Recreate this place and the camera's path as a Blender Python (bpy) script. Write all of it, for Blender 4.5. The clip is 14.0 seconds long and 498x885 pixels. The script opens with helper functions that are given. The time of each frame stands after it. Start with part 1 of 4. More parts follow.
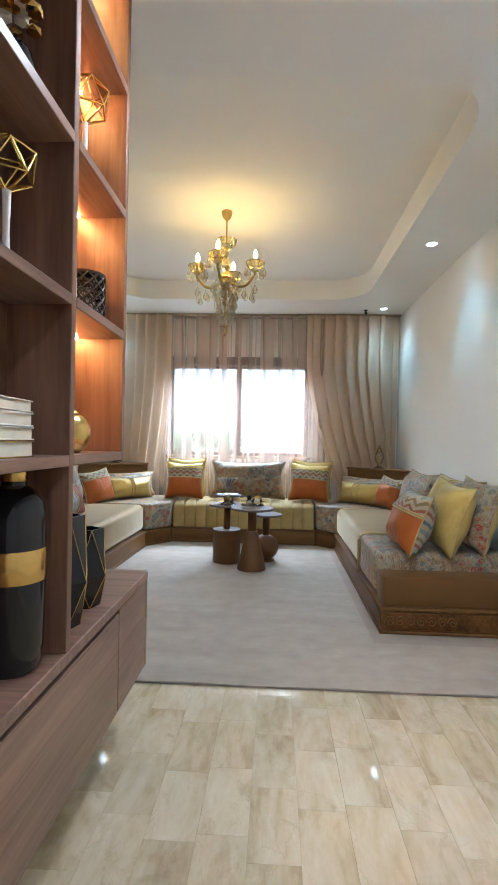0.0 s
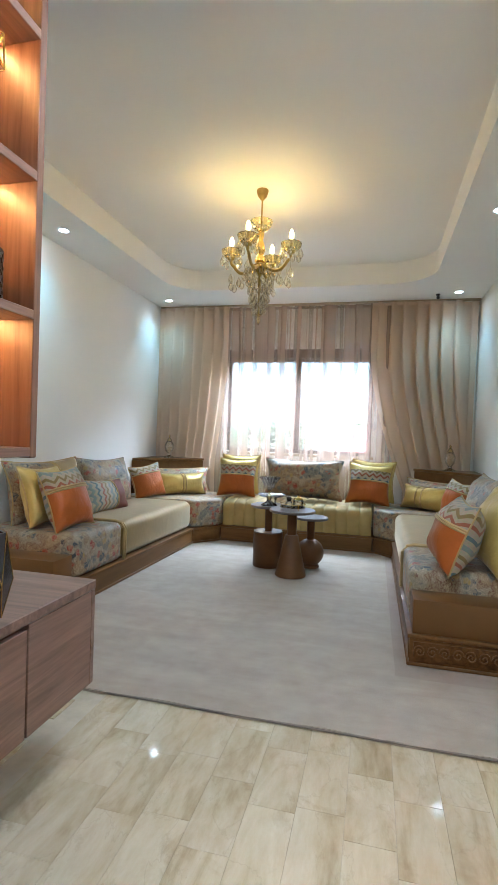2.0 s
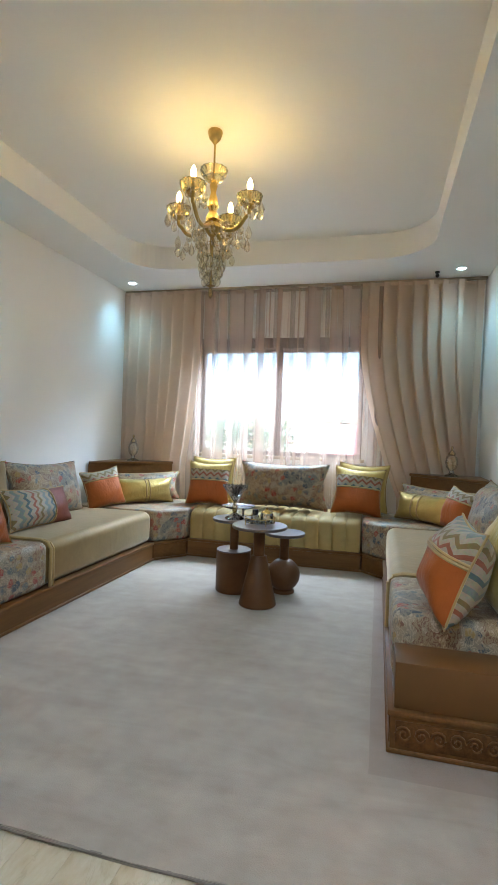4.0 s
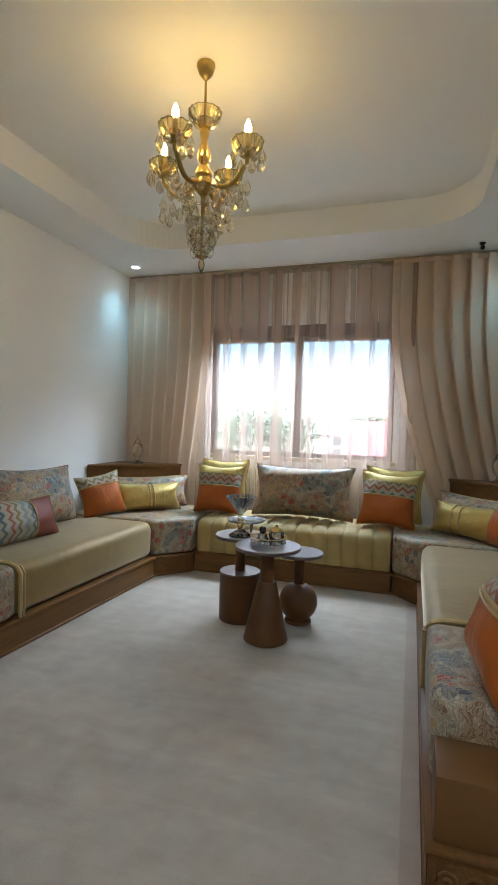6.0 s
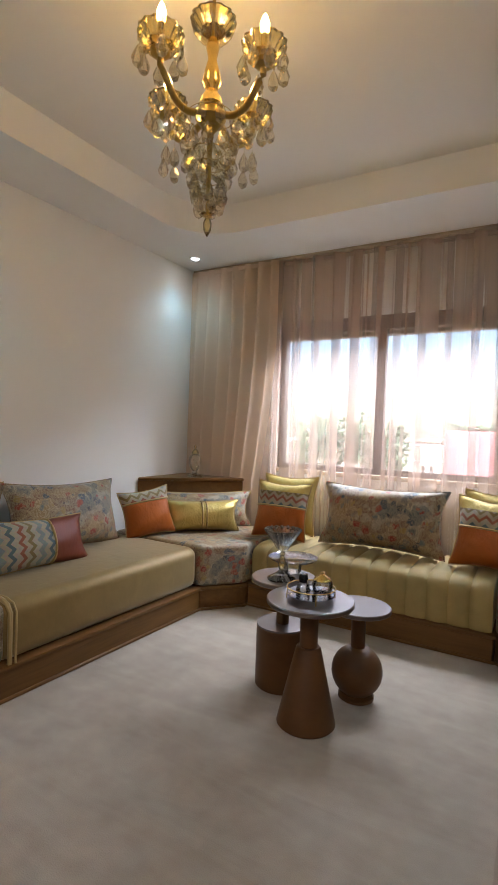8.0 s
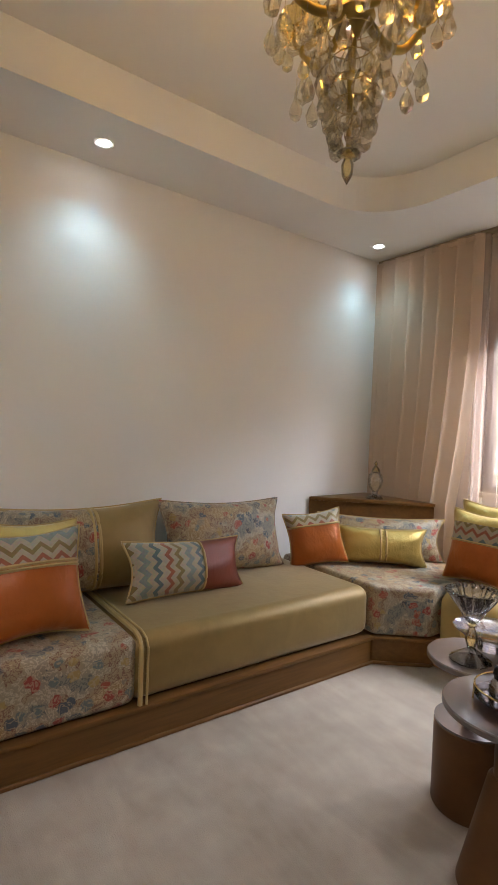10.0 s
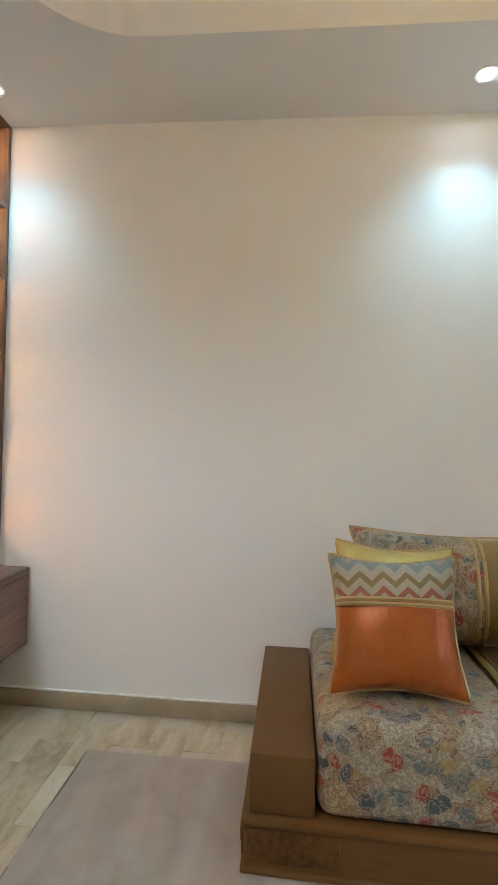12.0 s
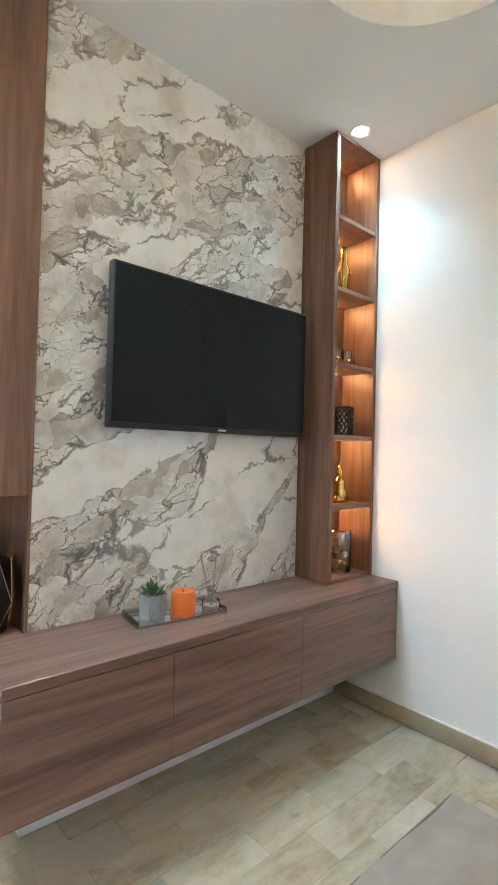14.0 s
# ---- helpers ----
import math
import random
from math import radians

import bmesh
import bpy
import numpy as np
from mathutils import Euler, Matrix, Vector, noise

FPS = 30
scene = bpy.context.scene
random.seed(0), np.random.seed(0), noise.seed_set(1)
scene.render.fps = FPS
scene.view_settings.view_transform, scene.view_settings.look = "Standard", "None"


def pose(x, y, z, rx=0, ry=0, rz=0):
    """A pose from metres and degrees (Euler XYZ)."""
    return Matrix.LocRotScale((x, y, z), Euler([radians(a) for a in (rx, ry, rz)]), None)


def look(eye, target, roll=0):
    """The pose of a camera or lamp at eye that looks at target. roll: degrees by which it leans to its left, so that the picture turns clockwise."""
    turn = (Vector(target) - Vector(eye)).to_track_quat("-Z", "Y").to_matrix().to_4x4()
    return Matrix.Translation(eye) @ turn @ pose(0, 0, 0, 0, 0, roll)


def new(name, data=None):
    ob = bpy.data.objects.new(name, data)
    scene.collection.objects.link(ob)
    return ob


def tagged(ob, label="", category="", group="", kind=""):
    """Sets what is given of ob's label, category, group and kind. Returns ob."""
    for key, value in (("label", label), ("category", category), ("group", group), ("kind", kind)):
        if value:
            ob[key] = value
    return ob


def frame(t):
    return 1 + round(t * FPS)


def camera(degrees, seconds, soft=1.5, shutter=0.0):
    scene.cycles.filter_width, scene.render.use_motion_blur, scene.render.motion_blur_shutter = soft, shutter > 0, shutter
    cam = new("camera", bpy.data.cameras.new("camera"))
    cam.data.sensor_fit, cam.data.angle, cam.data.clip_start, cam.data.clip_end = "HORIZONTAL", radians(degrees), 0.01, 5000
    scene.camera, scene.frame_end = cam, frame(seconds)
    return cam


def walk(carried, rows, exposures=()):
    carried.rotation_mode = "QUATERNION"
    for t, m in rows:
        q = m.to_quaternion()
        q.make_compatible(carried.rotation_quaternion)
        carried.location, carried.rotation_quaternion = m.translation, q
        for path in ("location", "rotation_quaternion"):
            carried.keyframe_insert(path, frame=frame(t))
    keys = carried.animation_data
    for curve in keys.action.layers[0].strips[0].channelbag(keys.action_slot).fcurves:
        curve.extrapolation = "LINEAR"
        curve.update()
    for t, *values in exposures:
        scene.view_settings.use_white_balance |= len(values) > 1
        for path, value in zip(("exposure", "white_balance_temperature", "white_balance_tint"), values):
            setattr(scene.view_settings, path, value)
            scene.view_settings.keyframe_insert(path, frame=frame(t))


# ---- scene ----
cam = camera(52.8, 14.0)
PATH = [
    (0, (0.347, 0.129, 1.169), (0.243, 2.127, 1.159), 1.1),
    (0.5, (0.465, 0.257, 1.178), (0.199, 2.239, 1.159), 1.4),
    (1, (0.566, 0.328, 1.172), (0.186, 2.291, 1.146), 1.7),
    (1.5, (0.683, 0.396, 1.182), (0.235, 2.345, 1.151), 1.9),
    (2, (0.79, 0.478, 1.184), (0.308, 2.419, 1.149), 2.0),
    (2.5, (0.86, 0.608, 1.166), (0.376, 2.548, 1.133), 2.1),
    (3, (0.919, 0.835, 1.175), (0.428, 2.774, 1.141), 2.0),
    (5.5, (0.934, 1.682, 1.229), (0.386, 3.605, 1.18), 1.7),
    (6, (0.931, 1.832, 1.254), (0.312, 3.732, 1.188), 1.6),
    (6.5, (0.982, 2.097, 1.282), (0.239, 3.952, 1.211), 1.9),
    (7, (1.013, 2.276, 1.285), (0.192, 4.098, 1.217), 2.0),
    (9.5, (0.925, 3.024, 1.346), (-0.521, 4.405, 1.288), 2.1),
    (10, (0.844, 3.122, 1.351), (-0.763, 4.311, 1.295), 2.1),
    (10.5, (0.717, 3.204, 1.293), (-1.049, 4.142, 1.274), 1.8),
    (11, (0.583, 3.266, 1.283), (-1.326, 3.863, 1.276), 1.7),
    (11.5, (0.473, 3.269, 1.285), (-1.514, 3.496, 1.274), 1.7),
    (12, (0.383, 3.288, 1.261), (-1.609, 3.109, 1.269), 1.5),
    (12.5, (0.312, 3.328, 1.246), (-1.604, 2.754, 1.269), 1.2),
    (13, (0.287, 3.348, 1.249), (-1.481, 2.414, 1.279), 1.4),
    (13.5, (0.28, 3.344, 1.266), (-1.299, 2.116, 1.287), 1.4),
    (14, (0.241, 3.372, 1.254), (-1.084, 1.874, 1.289), 1.5),
]
walk(cam, [(t, look(eye, target, roll)) for t, eye, target, roll in PATH],
     [(0.0, 3.2, 5700, 9), (3.0, 3.15, 5550, 6), (5.5, 2.7, 5800, 6), (6.5, 2.6, 5900, 9), (9.5, 2.5, 7100, 23), (11.0, 3.0, 6350, 12), (12.5, 3.25, 6150, 10), (14.0, 3.8, 5550, 5)])

# ---- light ----
world = bpy.data.worlds.new("sky")
scene.world = world
world.use_nodes = True
wn = world.node_tree
sky = wn.nodes.new("ShaderNodeTexSky")
sky.sky_type, sky.sun_disc = "NISHITA", False
sky.sun_elevation, sky.sun_rotation = radians(52), radians(200)
wn.nodes["Background"].inputs["Strength"].default_value = 0.075
wn.links.new(sky.outputs[0], wn.nodes["Background"].inputs["Color"])
sun_data = bpy.data.lights.new("sun", "SUN")
sun_data.energy, sun_data.angle, sun_data.color = 3.0, radians(0.5), (1.0, 0.95, 0.87)
new("sun", sun_data).matrix_world = look((0, 0, 8), (1.5, 5.0, 0))
SPOT_WATT, HALL_FILL_WATT, BULB_WATT = 3.3, 23.0, 0.12


def day_lamp(name, eye, target, wide, high, watt, color):
    data = bpy.data.lights.new(name, "AREA")
    data.shape, data.size, data.size_y, data.energy, data.color = "RECTANGLE", wide, high, watt, color
    new(name, data).matrix_world = look(eye, target)


# daylight: added area lamp, out of view above the window, stands in for the sky
day_lamp("sky_stand_in_lamp", (-0.13, 7.3, 3.0), (-0.13, 5.2, 0.9), 3.6, 1.3, 215.0, (0.72, 0.86, 1.0))


# ---- material tools ----
class Nodes:
    def __init__(self, name):
        self.mat = bpy.data.materials.new(name)
        self.mat.use_nodes = True
        self.nt = self.mat.node_tree
        self.bsdf = self.nt.nodes["Principled BSDF"]
        self.out = self.nt.nodes["Material Output"]

    def n(self, kind, **sets):
        node = self.nt.nodes.new("ShaderNode" + kind)
        for key, value in sets.items():
            node.inputs[key.replace("_", " ")].default_value = value
        return node

    def link(self, a, b):
        self.nt.links.new(a, b)

    def coords(self, scale=(1, 1, 1), rot=(0, 0, 0), which="Object"):
        tc, mp = self.n("TexCoord"), self.n("Mapping", Scale=scale, Rotation=rot)
        self.link(tc.outputs[which], mp.inputs["Vector"])
        return mp.outputs[0]

    def noise(self, vec, scale, detail=4.0, rough=0.55, distort=0.0):
        t = self.n("TexNoise", Scale=scale, Detail=detail, Roughness=rough, Distortion=distort)
        self.link(vec, t.inputs["Vector"])
        return t

    def ramp(self, fac, stops, constant=False):
        r = self.n("ValToRGB")
        els = r.color_ramp.elements
        while len(els) < len(stops):
            els.new(0.5)
        for e, (p, c) in zip(els, stops):
            e.position, e.color = p, (*c, 1)
        if constant:
            r.color_ramp.interpolation = "CONSTANT"
        self.link(fac, r.inputs[0])
        return r.outputs[0]

    def math(self, op, a, b=0.0):
        m = self.n("Math")
        m.operation = op
        for i, v in enumerate((a, b)):
            if isinstance(v, (int, float)):
                m.inputs[i].default_value = v
            else:
                self.link(v, m.inputs[i])
        return m.outputs[0]

    def mix(self, fac, a, b, mode="MIX"):
        m = self.n("MixRGB")
        m.blend_type = mode
        for i, v in enumerate((fac, a, b)):
            if isinstance(v, (int, float)):
                m.inputs[i].default_value = v
            elif isinstance(v, tuple):
                m.inputs[i].default_value = (*v, 1)
            else:
                self.link(v, m.inputs[i])
        return m.outputs[0]

    def bump(self, height, strength=0.2, dist=0.01):
        b = self.n("Bump", Strength=strength, Distance=dist)
        self.link(height, b.inputs["Height"])
        self.link(b.outputs[0], self.bsdf.inputs["Normal"])

    def set(self, color=None, rough=None, metal=None, **more):
        for key, v in (("Base Color", color), ("Roughness", rough), ("Metallic", metal), *more.items()):
            if v is None:
                continue
            if isinstance(v, tuple):
                self.bsdf.inputs[key].default_value = (*v, 1) if len(v) == 3 else v
            elif isinstance(v, (int, float)):
                self.bsdf.inputs[key].default_value = v
            else:
                self.link(v, self.bsdf.inputs[key])
        return self


def plain(name, color, rough=0.5, metal=0.0, spread=0.12, scale=18.0, bump=0.08, **more):
    m = Nodes(name)
    co = m.coords()
    a, b = m.noise(co, scale, 5), m.noise(co, scale * 0.12, 3)
    lo = tuple(c * (1 - spread) for c in color)
    hi = tuple(min(1, c * (1 + spread)) for c in color)
    both = m.math("ADD", m.math("MULTIPLY", a.outputs[0], 0.5), m.math("MULTIPLY", b.outputs[0], 0.5))
    m.set(m.ramp(both, [(0.35, lo), (0.65, hi)]), rough, metal, **more)
    if bump:
        m.bump(a.outputs[0], bump, 0.004)
    return m.mat


def wood(name, dark, light, axis="z", rough=0.42, gloss=0.5):
    m = Nodes(name)
    sc = {"x": (1.3, 22, 22), "y": (22, 1.3, 22), "z": (22, 22, 1.3)}[axis]
    co = m.coords(sc)
    big = m.noise(m.coords(tuple(v * 0.22 for v in sc)), 1.0, 3, 0.5, 1.2)
    fine = m.noise(co, 3.2, 7, 0.65, 0.3)
    streak = m.noise(co, 1.0, 5, 0.6, 0.9)
    v = m.math("ADD", m.math("MULTIPLY", streak.outputs[0], 0.5), m.math("ADD", m.math("MULTIPLY", fine.outputs[0], 0.25), m.math("MULTIPLY", big.outputs[0], 0.25)))
    m.set(m.ramp(v, [(0.39, dark), (0.5, tuple((a + b) / 2 for a, b in zip(dark, light))), (0.61, light)]), rough, None, **{"Specular IOR Level": gloss})
    m.bump(fine.outputs[0], 0.12, 0.002)
    return m.mat


def emitter(name, color, strength):
    m = Nodes(name)
    m.set((0.8, 0.8, 0.8), 0.4)
    m.bsdf.inputs["Emission Color"].default_value = (*color, 1)
    m.bsdf.inputs["Emission Strength"].default_value = strength
    return m.mat


def glass(name, tint=(1, 1, 1), gloss=0.18, rough=0.02, rim=0.8):
    m = Nodes(name)
    t, g, x = m.n("BsdfTransparent"), m.n("BsdfGlossy", Roughness=rough), m.n("MixShader")
    t.inputs[0].default_value = (*tint, 1)
    lw = m.n("LayerWeight", Blend=0.35)
    m.link(m.math("ADD", m.math("MULTIPLY", lw.outputs["Fresnel"], rim), gloss), x.inputs[0])
    m.link(t.outputs[0], x.inputs[1])
    m.link(g.outputs[0], x.inputs[2])
    m.link(x.outputs[0], m.out.inputs[0])
    return m.mat


def wall_paint(name, color, rough=0.75):
    m = Nodes(name)
    co = m.coords()
    a, b = m.noise(co, 90, 4), m.noise(co, 0.8, 3)
    m.set(m.ramp(b.outputs[0], [(0.3, tuple(c * 0.965 for c in color)), (0.7, color)]), rough)
    m.bump(a.outputs[0], 0.06, 0.002)
    return m.mat


def marble_wall():
    """White breccia: broad clean plates between smoky belts of small broken ones."""
    m = Nodes("breccia_marble")
    co = m.coords((1, 1, 1), (0, radians(-32), 0))
    warp = m.noise(co, 2.6, 7, 0.60)
    ripple = m.noise(co, 14.0, 4, 0.6)
    wco = m.mix(0.27, co, warp.outputs["Color"], "ADD")
    wco = m.mix(0.045, wco, ripple.outputs["Color"], "ADD")
    sq = m.n("Mapping", Scale=(0.50, 1, 1.55))
    m.link(wco, sq.inputs["Vector"])

    def plates(scale, feature):
        v = m.n("TexVoronoi", Scale=scale)
        v.feature = feature
        m.link(sq.outputs[0], v.inputs["Vector"])
        if feature == "F1":
            sep = m.n("SeparateColor")
            m.link(v.outputs["Color"], sep.inputs[0])
            return sep.outputs[0]
        return v.outputs["Distance"]

    one, zero = (1, 1, 1), (0, 0, 0)
    cloud = m.noise(co, 5.0, 7, 0.66)
    patch = m.noise(co, 9.0, 5, 0.62)
    clean = m.ramp(plates(3.9, "F1"), [(0.0, one), (0.36, zero)], True)
    white = m.ramp(cloud.outputs[0], [(0.32, (0.66, 0.62, 0.55)), (0.50, (0.84, 0.82, 0.78)), (0.66, (0.89, 0.885, 0.86))])
    broken = m.ramp(plates(11.0, "F1"), [(0.0, (0.36, 0.31, 0.25)), (0.16, (0.74, 0.71, 0.65)), (0.42, (0.86, 0.84, 0.80)), (0.66, (0.60, 0.55, 0.48)), (0.80, (0.88, 0.87, 0.84))], True)
    broken = m.mix(0.50, broken, m.ramp(patch.outputs[0], [(0.36, (0.34, 0.295, 0.24)), (0.56, (0.80, 0.77, 0.72))]))
    base = m.mix(clean, broken, white)
    tone = m.ramp(warp.outputs[0], [(0.40, (0.10, 0.092, 0.085)), (0.60, (0.26, 0.21, 0.165))])
    width = m.ramp(patch.outputs[0], [(0.46, zero), (0.66, one)])
    fine = m.ramp(m.math("DIVIDE", plates(11.0, "DISTANCE_TO_EDGE"), m.math("ADD", width, 0.04)), [(0.02, one), (0.12, zero)])
    fine = m.mix(1.0, fine, m.math("SUBTRACT", 1.0, clean), "MULTIPLY")
    hair = m.ramp(m.math("DIVIDE", plates(24.0, "DISTANCE_TO_EDGE"), m.math("ADD", width, 0.02)), [(0.02, one), (0.10, zero)])
    hair = m.mix(1.0, hair, m.math("MULTIPLY", m.math("SUBTRACT", 1.0, clean), 0.75), "MULTIPLY")
    seam = m.ramp(m.math("DIVIDE", plates(3.9, "DISTANCE_TO_EDGE"), m.math("ADD", width, 0.02)), [(0.015, one), (0.085, zero)])
    veins = m.mix(1.0, m.mix(1.0, fine, hair, "LIGHTEN"), m.math("MULTIPLY", seam, 0.85), "LIGHTEN")
    m.set(m.mix(m.math("MULTIPLY", veins, 0.94), base, tone), 0.34)
    return m.mat


def floor_marble():
    m = Nodes("polished_floor_marble")
    info = m.n("ObjectInfo")
    far = m.math("MULTIPLY", info.outputs["Random"], 37.0)
    shift = m.mix(1.0, m.coords((5, 1.5, 1)), far, "ADD")
    round_co = m.mix(1.0, m.coords((1, 0.6, 1)), far, "ADD")
    a = m.noise(shift, 1.2, 7, 0.62, 0.7)
    b = m.noise(shift, 6.0, 5, 0.6)
    stain = m.noise(round_co, 6.5, 6, 0.62, 0.8)
    v = m.math("ADD", m.math("MULTIPLY", a.outputs[0], 0.7), m.math("MULTIPLY", b.outputs[0], 0.3))
    c = m.ramp(v, [(0.30, (0.35, 0.26, 0.145)), (0.46, (0.53, 0.43, 0.285)), (0.66, (0.65, 0.565, 0.425))])
    c = m.mix(m.ramp(stain.outputs[0], [(0.57, (0, 0, 0)), (0.76, (0.60, 0.60, 0.60))]), c, (0.27, 0.17, 0.075))
    flaw = m.n("TexVoronoi", Scale=3.2)
    flaw.feature = "DISTANCE_TO_EDGE"
    m.link(m.mix(0.22, round_co, stain.outputs["Color"], "ADD"), flaw.inputs["Vector"])
    c = m.mix(m.ramp(flaw.outputs["Distance"], [(0.0, (0.16, 0.16, 0.16)), (0.012, (0, 0, 0))]), c, (0.22, 0.16, 0.10))
    tone = m.math("ADD", m.math("MULTIPLY", info.outputs["Random"], 0.10), 0.91)
    t = m.n("CombineColor")
    for i in range(3):
        m.link(tone, t.inputs[i])
    m.set(m.mix(1.0, c, t.outputs[0], "MULTIPLY"), 0.065)
    m.bump(b.outputs[0], 0.006, 0.001)
    return m.mat


def brocade(name, scale=1.0):
    """Rows of scrolled medallions in cream, blue, red and charcoal thread on a grey-beige ground."""
    m = Nodes(name)
    co = m.coords((scale, scale, scale))
    warp = m.noise(co, 27, 3, 0.5)
    wco = m.mix(0.05, co, warp.outputs["Color"], "ADD")
    ground = m.noise(co, 5.0, 3)
    base = m.ramp(ground.outputs[0], [(0.36, (0.34, 0.24, 0.11)), (0.5, (0.38, 0.32, 0.22)), (0.64, (0.27, 0.28, 0.25))])
    vor = m.n("TexVoronoi", Scale=16.0, Randomness=0.8)
    m.link(wco, vor.inputs["Vector"])
    sep = m.n("SeparateColor")
    m.link(vor.outputs["Color"], sep.inputs[0])
    hue = m.ramp(sep.outputs[0], [(0.0, (0.045, 0.085, 0.14)), (0.17, (0.34, 0.030, 0.018)), (0.33, (0.13, 0.19, 0.22)), (0.48, (0.40, 0.30, 0.10)), (0.60, (0.38, 0.060, 0.025)), (0.74, (0.25, 0.24, 0.20)), (0.88, (0.035, 0.045, 0.07))], True)
    rings = m.math("FRACT", m.math("ADD", m.math("MULTIPLY", vor.outputs["Distance"], 3.0), m.math("MULTIPLY", warp.outputs[0], 5.5)))
    cream = m.ramp(rings, [(0.44, (0, 0, 0)), (0.52, (1, 1, 1)), (0.80, (1, 1, 1)), (0.88, (0, 0, 0))])
    shape = m.ramp(m.math("ADD", vor.outputs["Distance"], m.math("MULTIPLY", warp.outputs[0], 0.32)), [(0.50, (1, 1, 1)), (0.57, (0, 0, 0))])
    scroll = m.n("TexWave", Scale=24.0, Distortion=14.0, Detail=3.0, Detail_Scale=1.8)
    m.link(wco, scroll.inputs["Vector"])
    lines = m.ramp(scroll.outputs[1], [(0.66, (0, 0, 0)), (0.78, (1, 1, 1))])
    thread = m.ramp(ground.outputs[0], [(0.0, (0.58, 0.50, 0.36)), (0.44, (0.19, 0.085, 0.05)), (0.52, (0.54, 0.51, 0.43)), (0.60, (0.10, 0.12, 0.14))], True)
    ground_mix = m.mix(m.math("MULTIPLY", lines, 0.85), base, thread)
    flower = m.mix(m.math("MULTIPLY", cream, 0.55), hue, (0.50, 0.43, 0.31))
    weave = m.noise(co, 190, 2)
    m.set(m.mix(1.0, m.mix(m.math("MULTIPLY", shape, 0.93), ground_mix, flower), (0.78, 0.69, 0.59), "MULTIPLY"), 0.52, **{"Sheen Weight": 0.1})
    m.bump(m.math("ADD", m.math("MULTIPLY", weave.outputs[0], 0.5), m.math("ADD", cream, lines)), 0.22, 0.003)
    return m.mat


def satin(name, color, rough=0.36, sheen=0.2, metal=0.35, crease=0.35):
    m = Nodes(name)
    co = m.coords()
    weave = m.noise(m.coords((60, 60, 260)), 3.0, 2)
    soft = m.noise(co, 5.5, 4, 0.55, 0.6)
    fold = m.noise(m.coords((1, 1, 0.45)), 13, 3, 0.5, 1.4)
    m.set(m.ramp(soft.outputs[0], [(0.3, tuple(c * 0.85 for c in color)), (0.7, tuple(min(1, c * 1.1) for c in color))]), rough, metal, **{"Sheen Weight": sheen, "Sheen Roughness": 0.35, "Sheen Tint": (1.0, 0.90, 0.70)})
    m.bump(m.math("ADD", m.math("MULTIPLY", weave.outputs[0], 0.05), m.math("ADD", soft.outputs[0], m.math("MULTIPLY", fold.outputs[0], 0.6))), crease, 0.012)
    return m.mat


def chevron(name, across="x", up="z", wave=0.075, rise=0.035, period=0.22):
    m = Nodes(name)
    sep = m.n("SeparateXYZ")
    m.link(m.coords(), sep.inputs[0])
    ax = {"x": 0, "y": 1, "z": 2}
    tri = m.math("ABSOLUTE", m.math("SUBTRACT", m.math("FRACT", m.math("ADD", m.math("DIVIDE", sep.outputs[ax[across]], wave), 20.0)), 0.5))
    v = m.math("ADD", sep.outputs[ax[up]], m.math("MULTIPLY", tri, rise * 2))
    band = m.math("FRACT", m.math("ADD", m.math("DIVIDE", v, period), 20.0))
    grain = m.noise(m.coords(), 70, 3)
    col = m.ramp(band, [(0.0, (0.52, 0.47, 0.36)), (0.14, (0.12, 0.20, 0.24)), (0.24, (0.55, 0.51, 0.42)), (0.40, (0.42, 0.13, 0.06)), (0.50, (0.55, 0.50, 0.40)), (0.62, (0.30, 0.22, 0.07)), (0.72, (0.56, 0.52, 0.43)), (0.86, (0.28, 0.36, 0.37))], True)
    m.set(m.mix(0.35, m.mix(1.0, col, (0.62, 0.57, 0.50), "MULTIPLY"), grain.outputs["Color"], "OVERLAY"), 0.6, **{"Sheen Weight": 0.2})
    m.bump(grain.outputs[0], 0.12, 0.003)
    return m.mat


def sheer(name, color, through_amount, glow):
    m = Nodes(name)
    co = m.coords((420, 1, 420))
    weave = m.noise(co, 1.0, 1)
    col = m.ramp(weave.outputs[0], [(0.3, tuple(c * 0.9 for c in color)), (0.7, color)])
    d, t, tr, m1, m2 = m.n("BsdfDiffuse"), m.n("BsdfTranslucent"), m.n("BsdfTransparent"), m.n("MixShader"), m.n("MixShader")
    m.link(col, d.inputs[0])
    m.link(col, t.inputs[0])
    m1.inputs[0].default_value = glow
    m.link(d.outputs[0], m1.inputs[1])
    m.link(t.outputs[0], m1.inputs[2])
    gather = m.noise(m.coords((9, 0.1, 0.12)), 1.0, 3, 0.6)
    m.link(m.math("MULTIPLY", m.math("ADD", m.math("MULTIPLY", gather.outputs[0], 0.9), 0.55), through_amount), m2.inputs[0])
    m.link(m1.outputs[0], m2.inputs[1])
    m.link(tr.outputs[0], m2.inputs[2])
    m.link(m2.outputs[0], m.out.inputs[0])
    return m.mat


def rug_fibre():
    m = Nodes("rug_fibre")
    a = m.noise(m.coords(), 240, 3)
    b = m.noise(m.coords((0.55, 3.0, 1)), 1.9, 6, 0.66, 0.8)
    c = m.noise(m.coords(), 9, 4)
    v = m.math("ADD", m.math("MULTIPLY", b.outputs[0], 0.55), m.math("MULTIPLY", c.outputs[0], 0.45))
    pile = m.ramp(v, [(0.34, (0.325, 0.262, 0.205)), (0.66, (0.430, 0.360, 0.292))])
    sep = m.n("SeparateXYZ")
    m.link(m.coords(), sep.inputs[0])
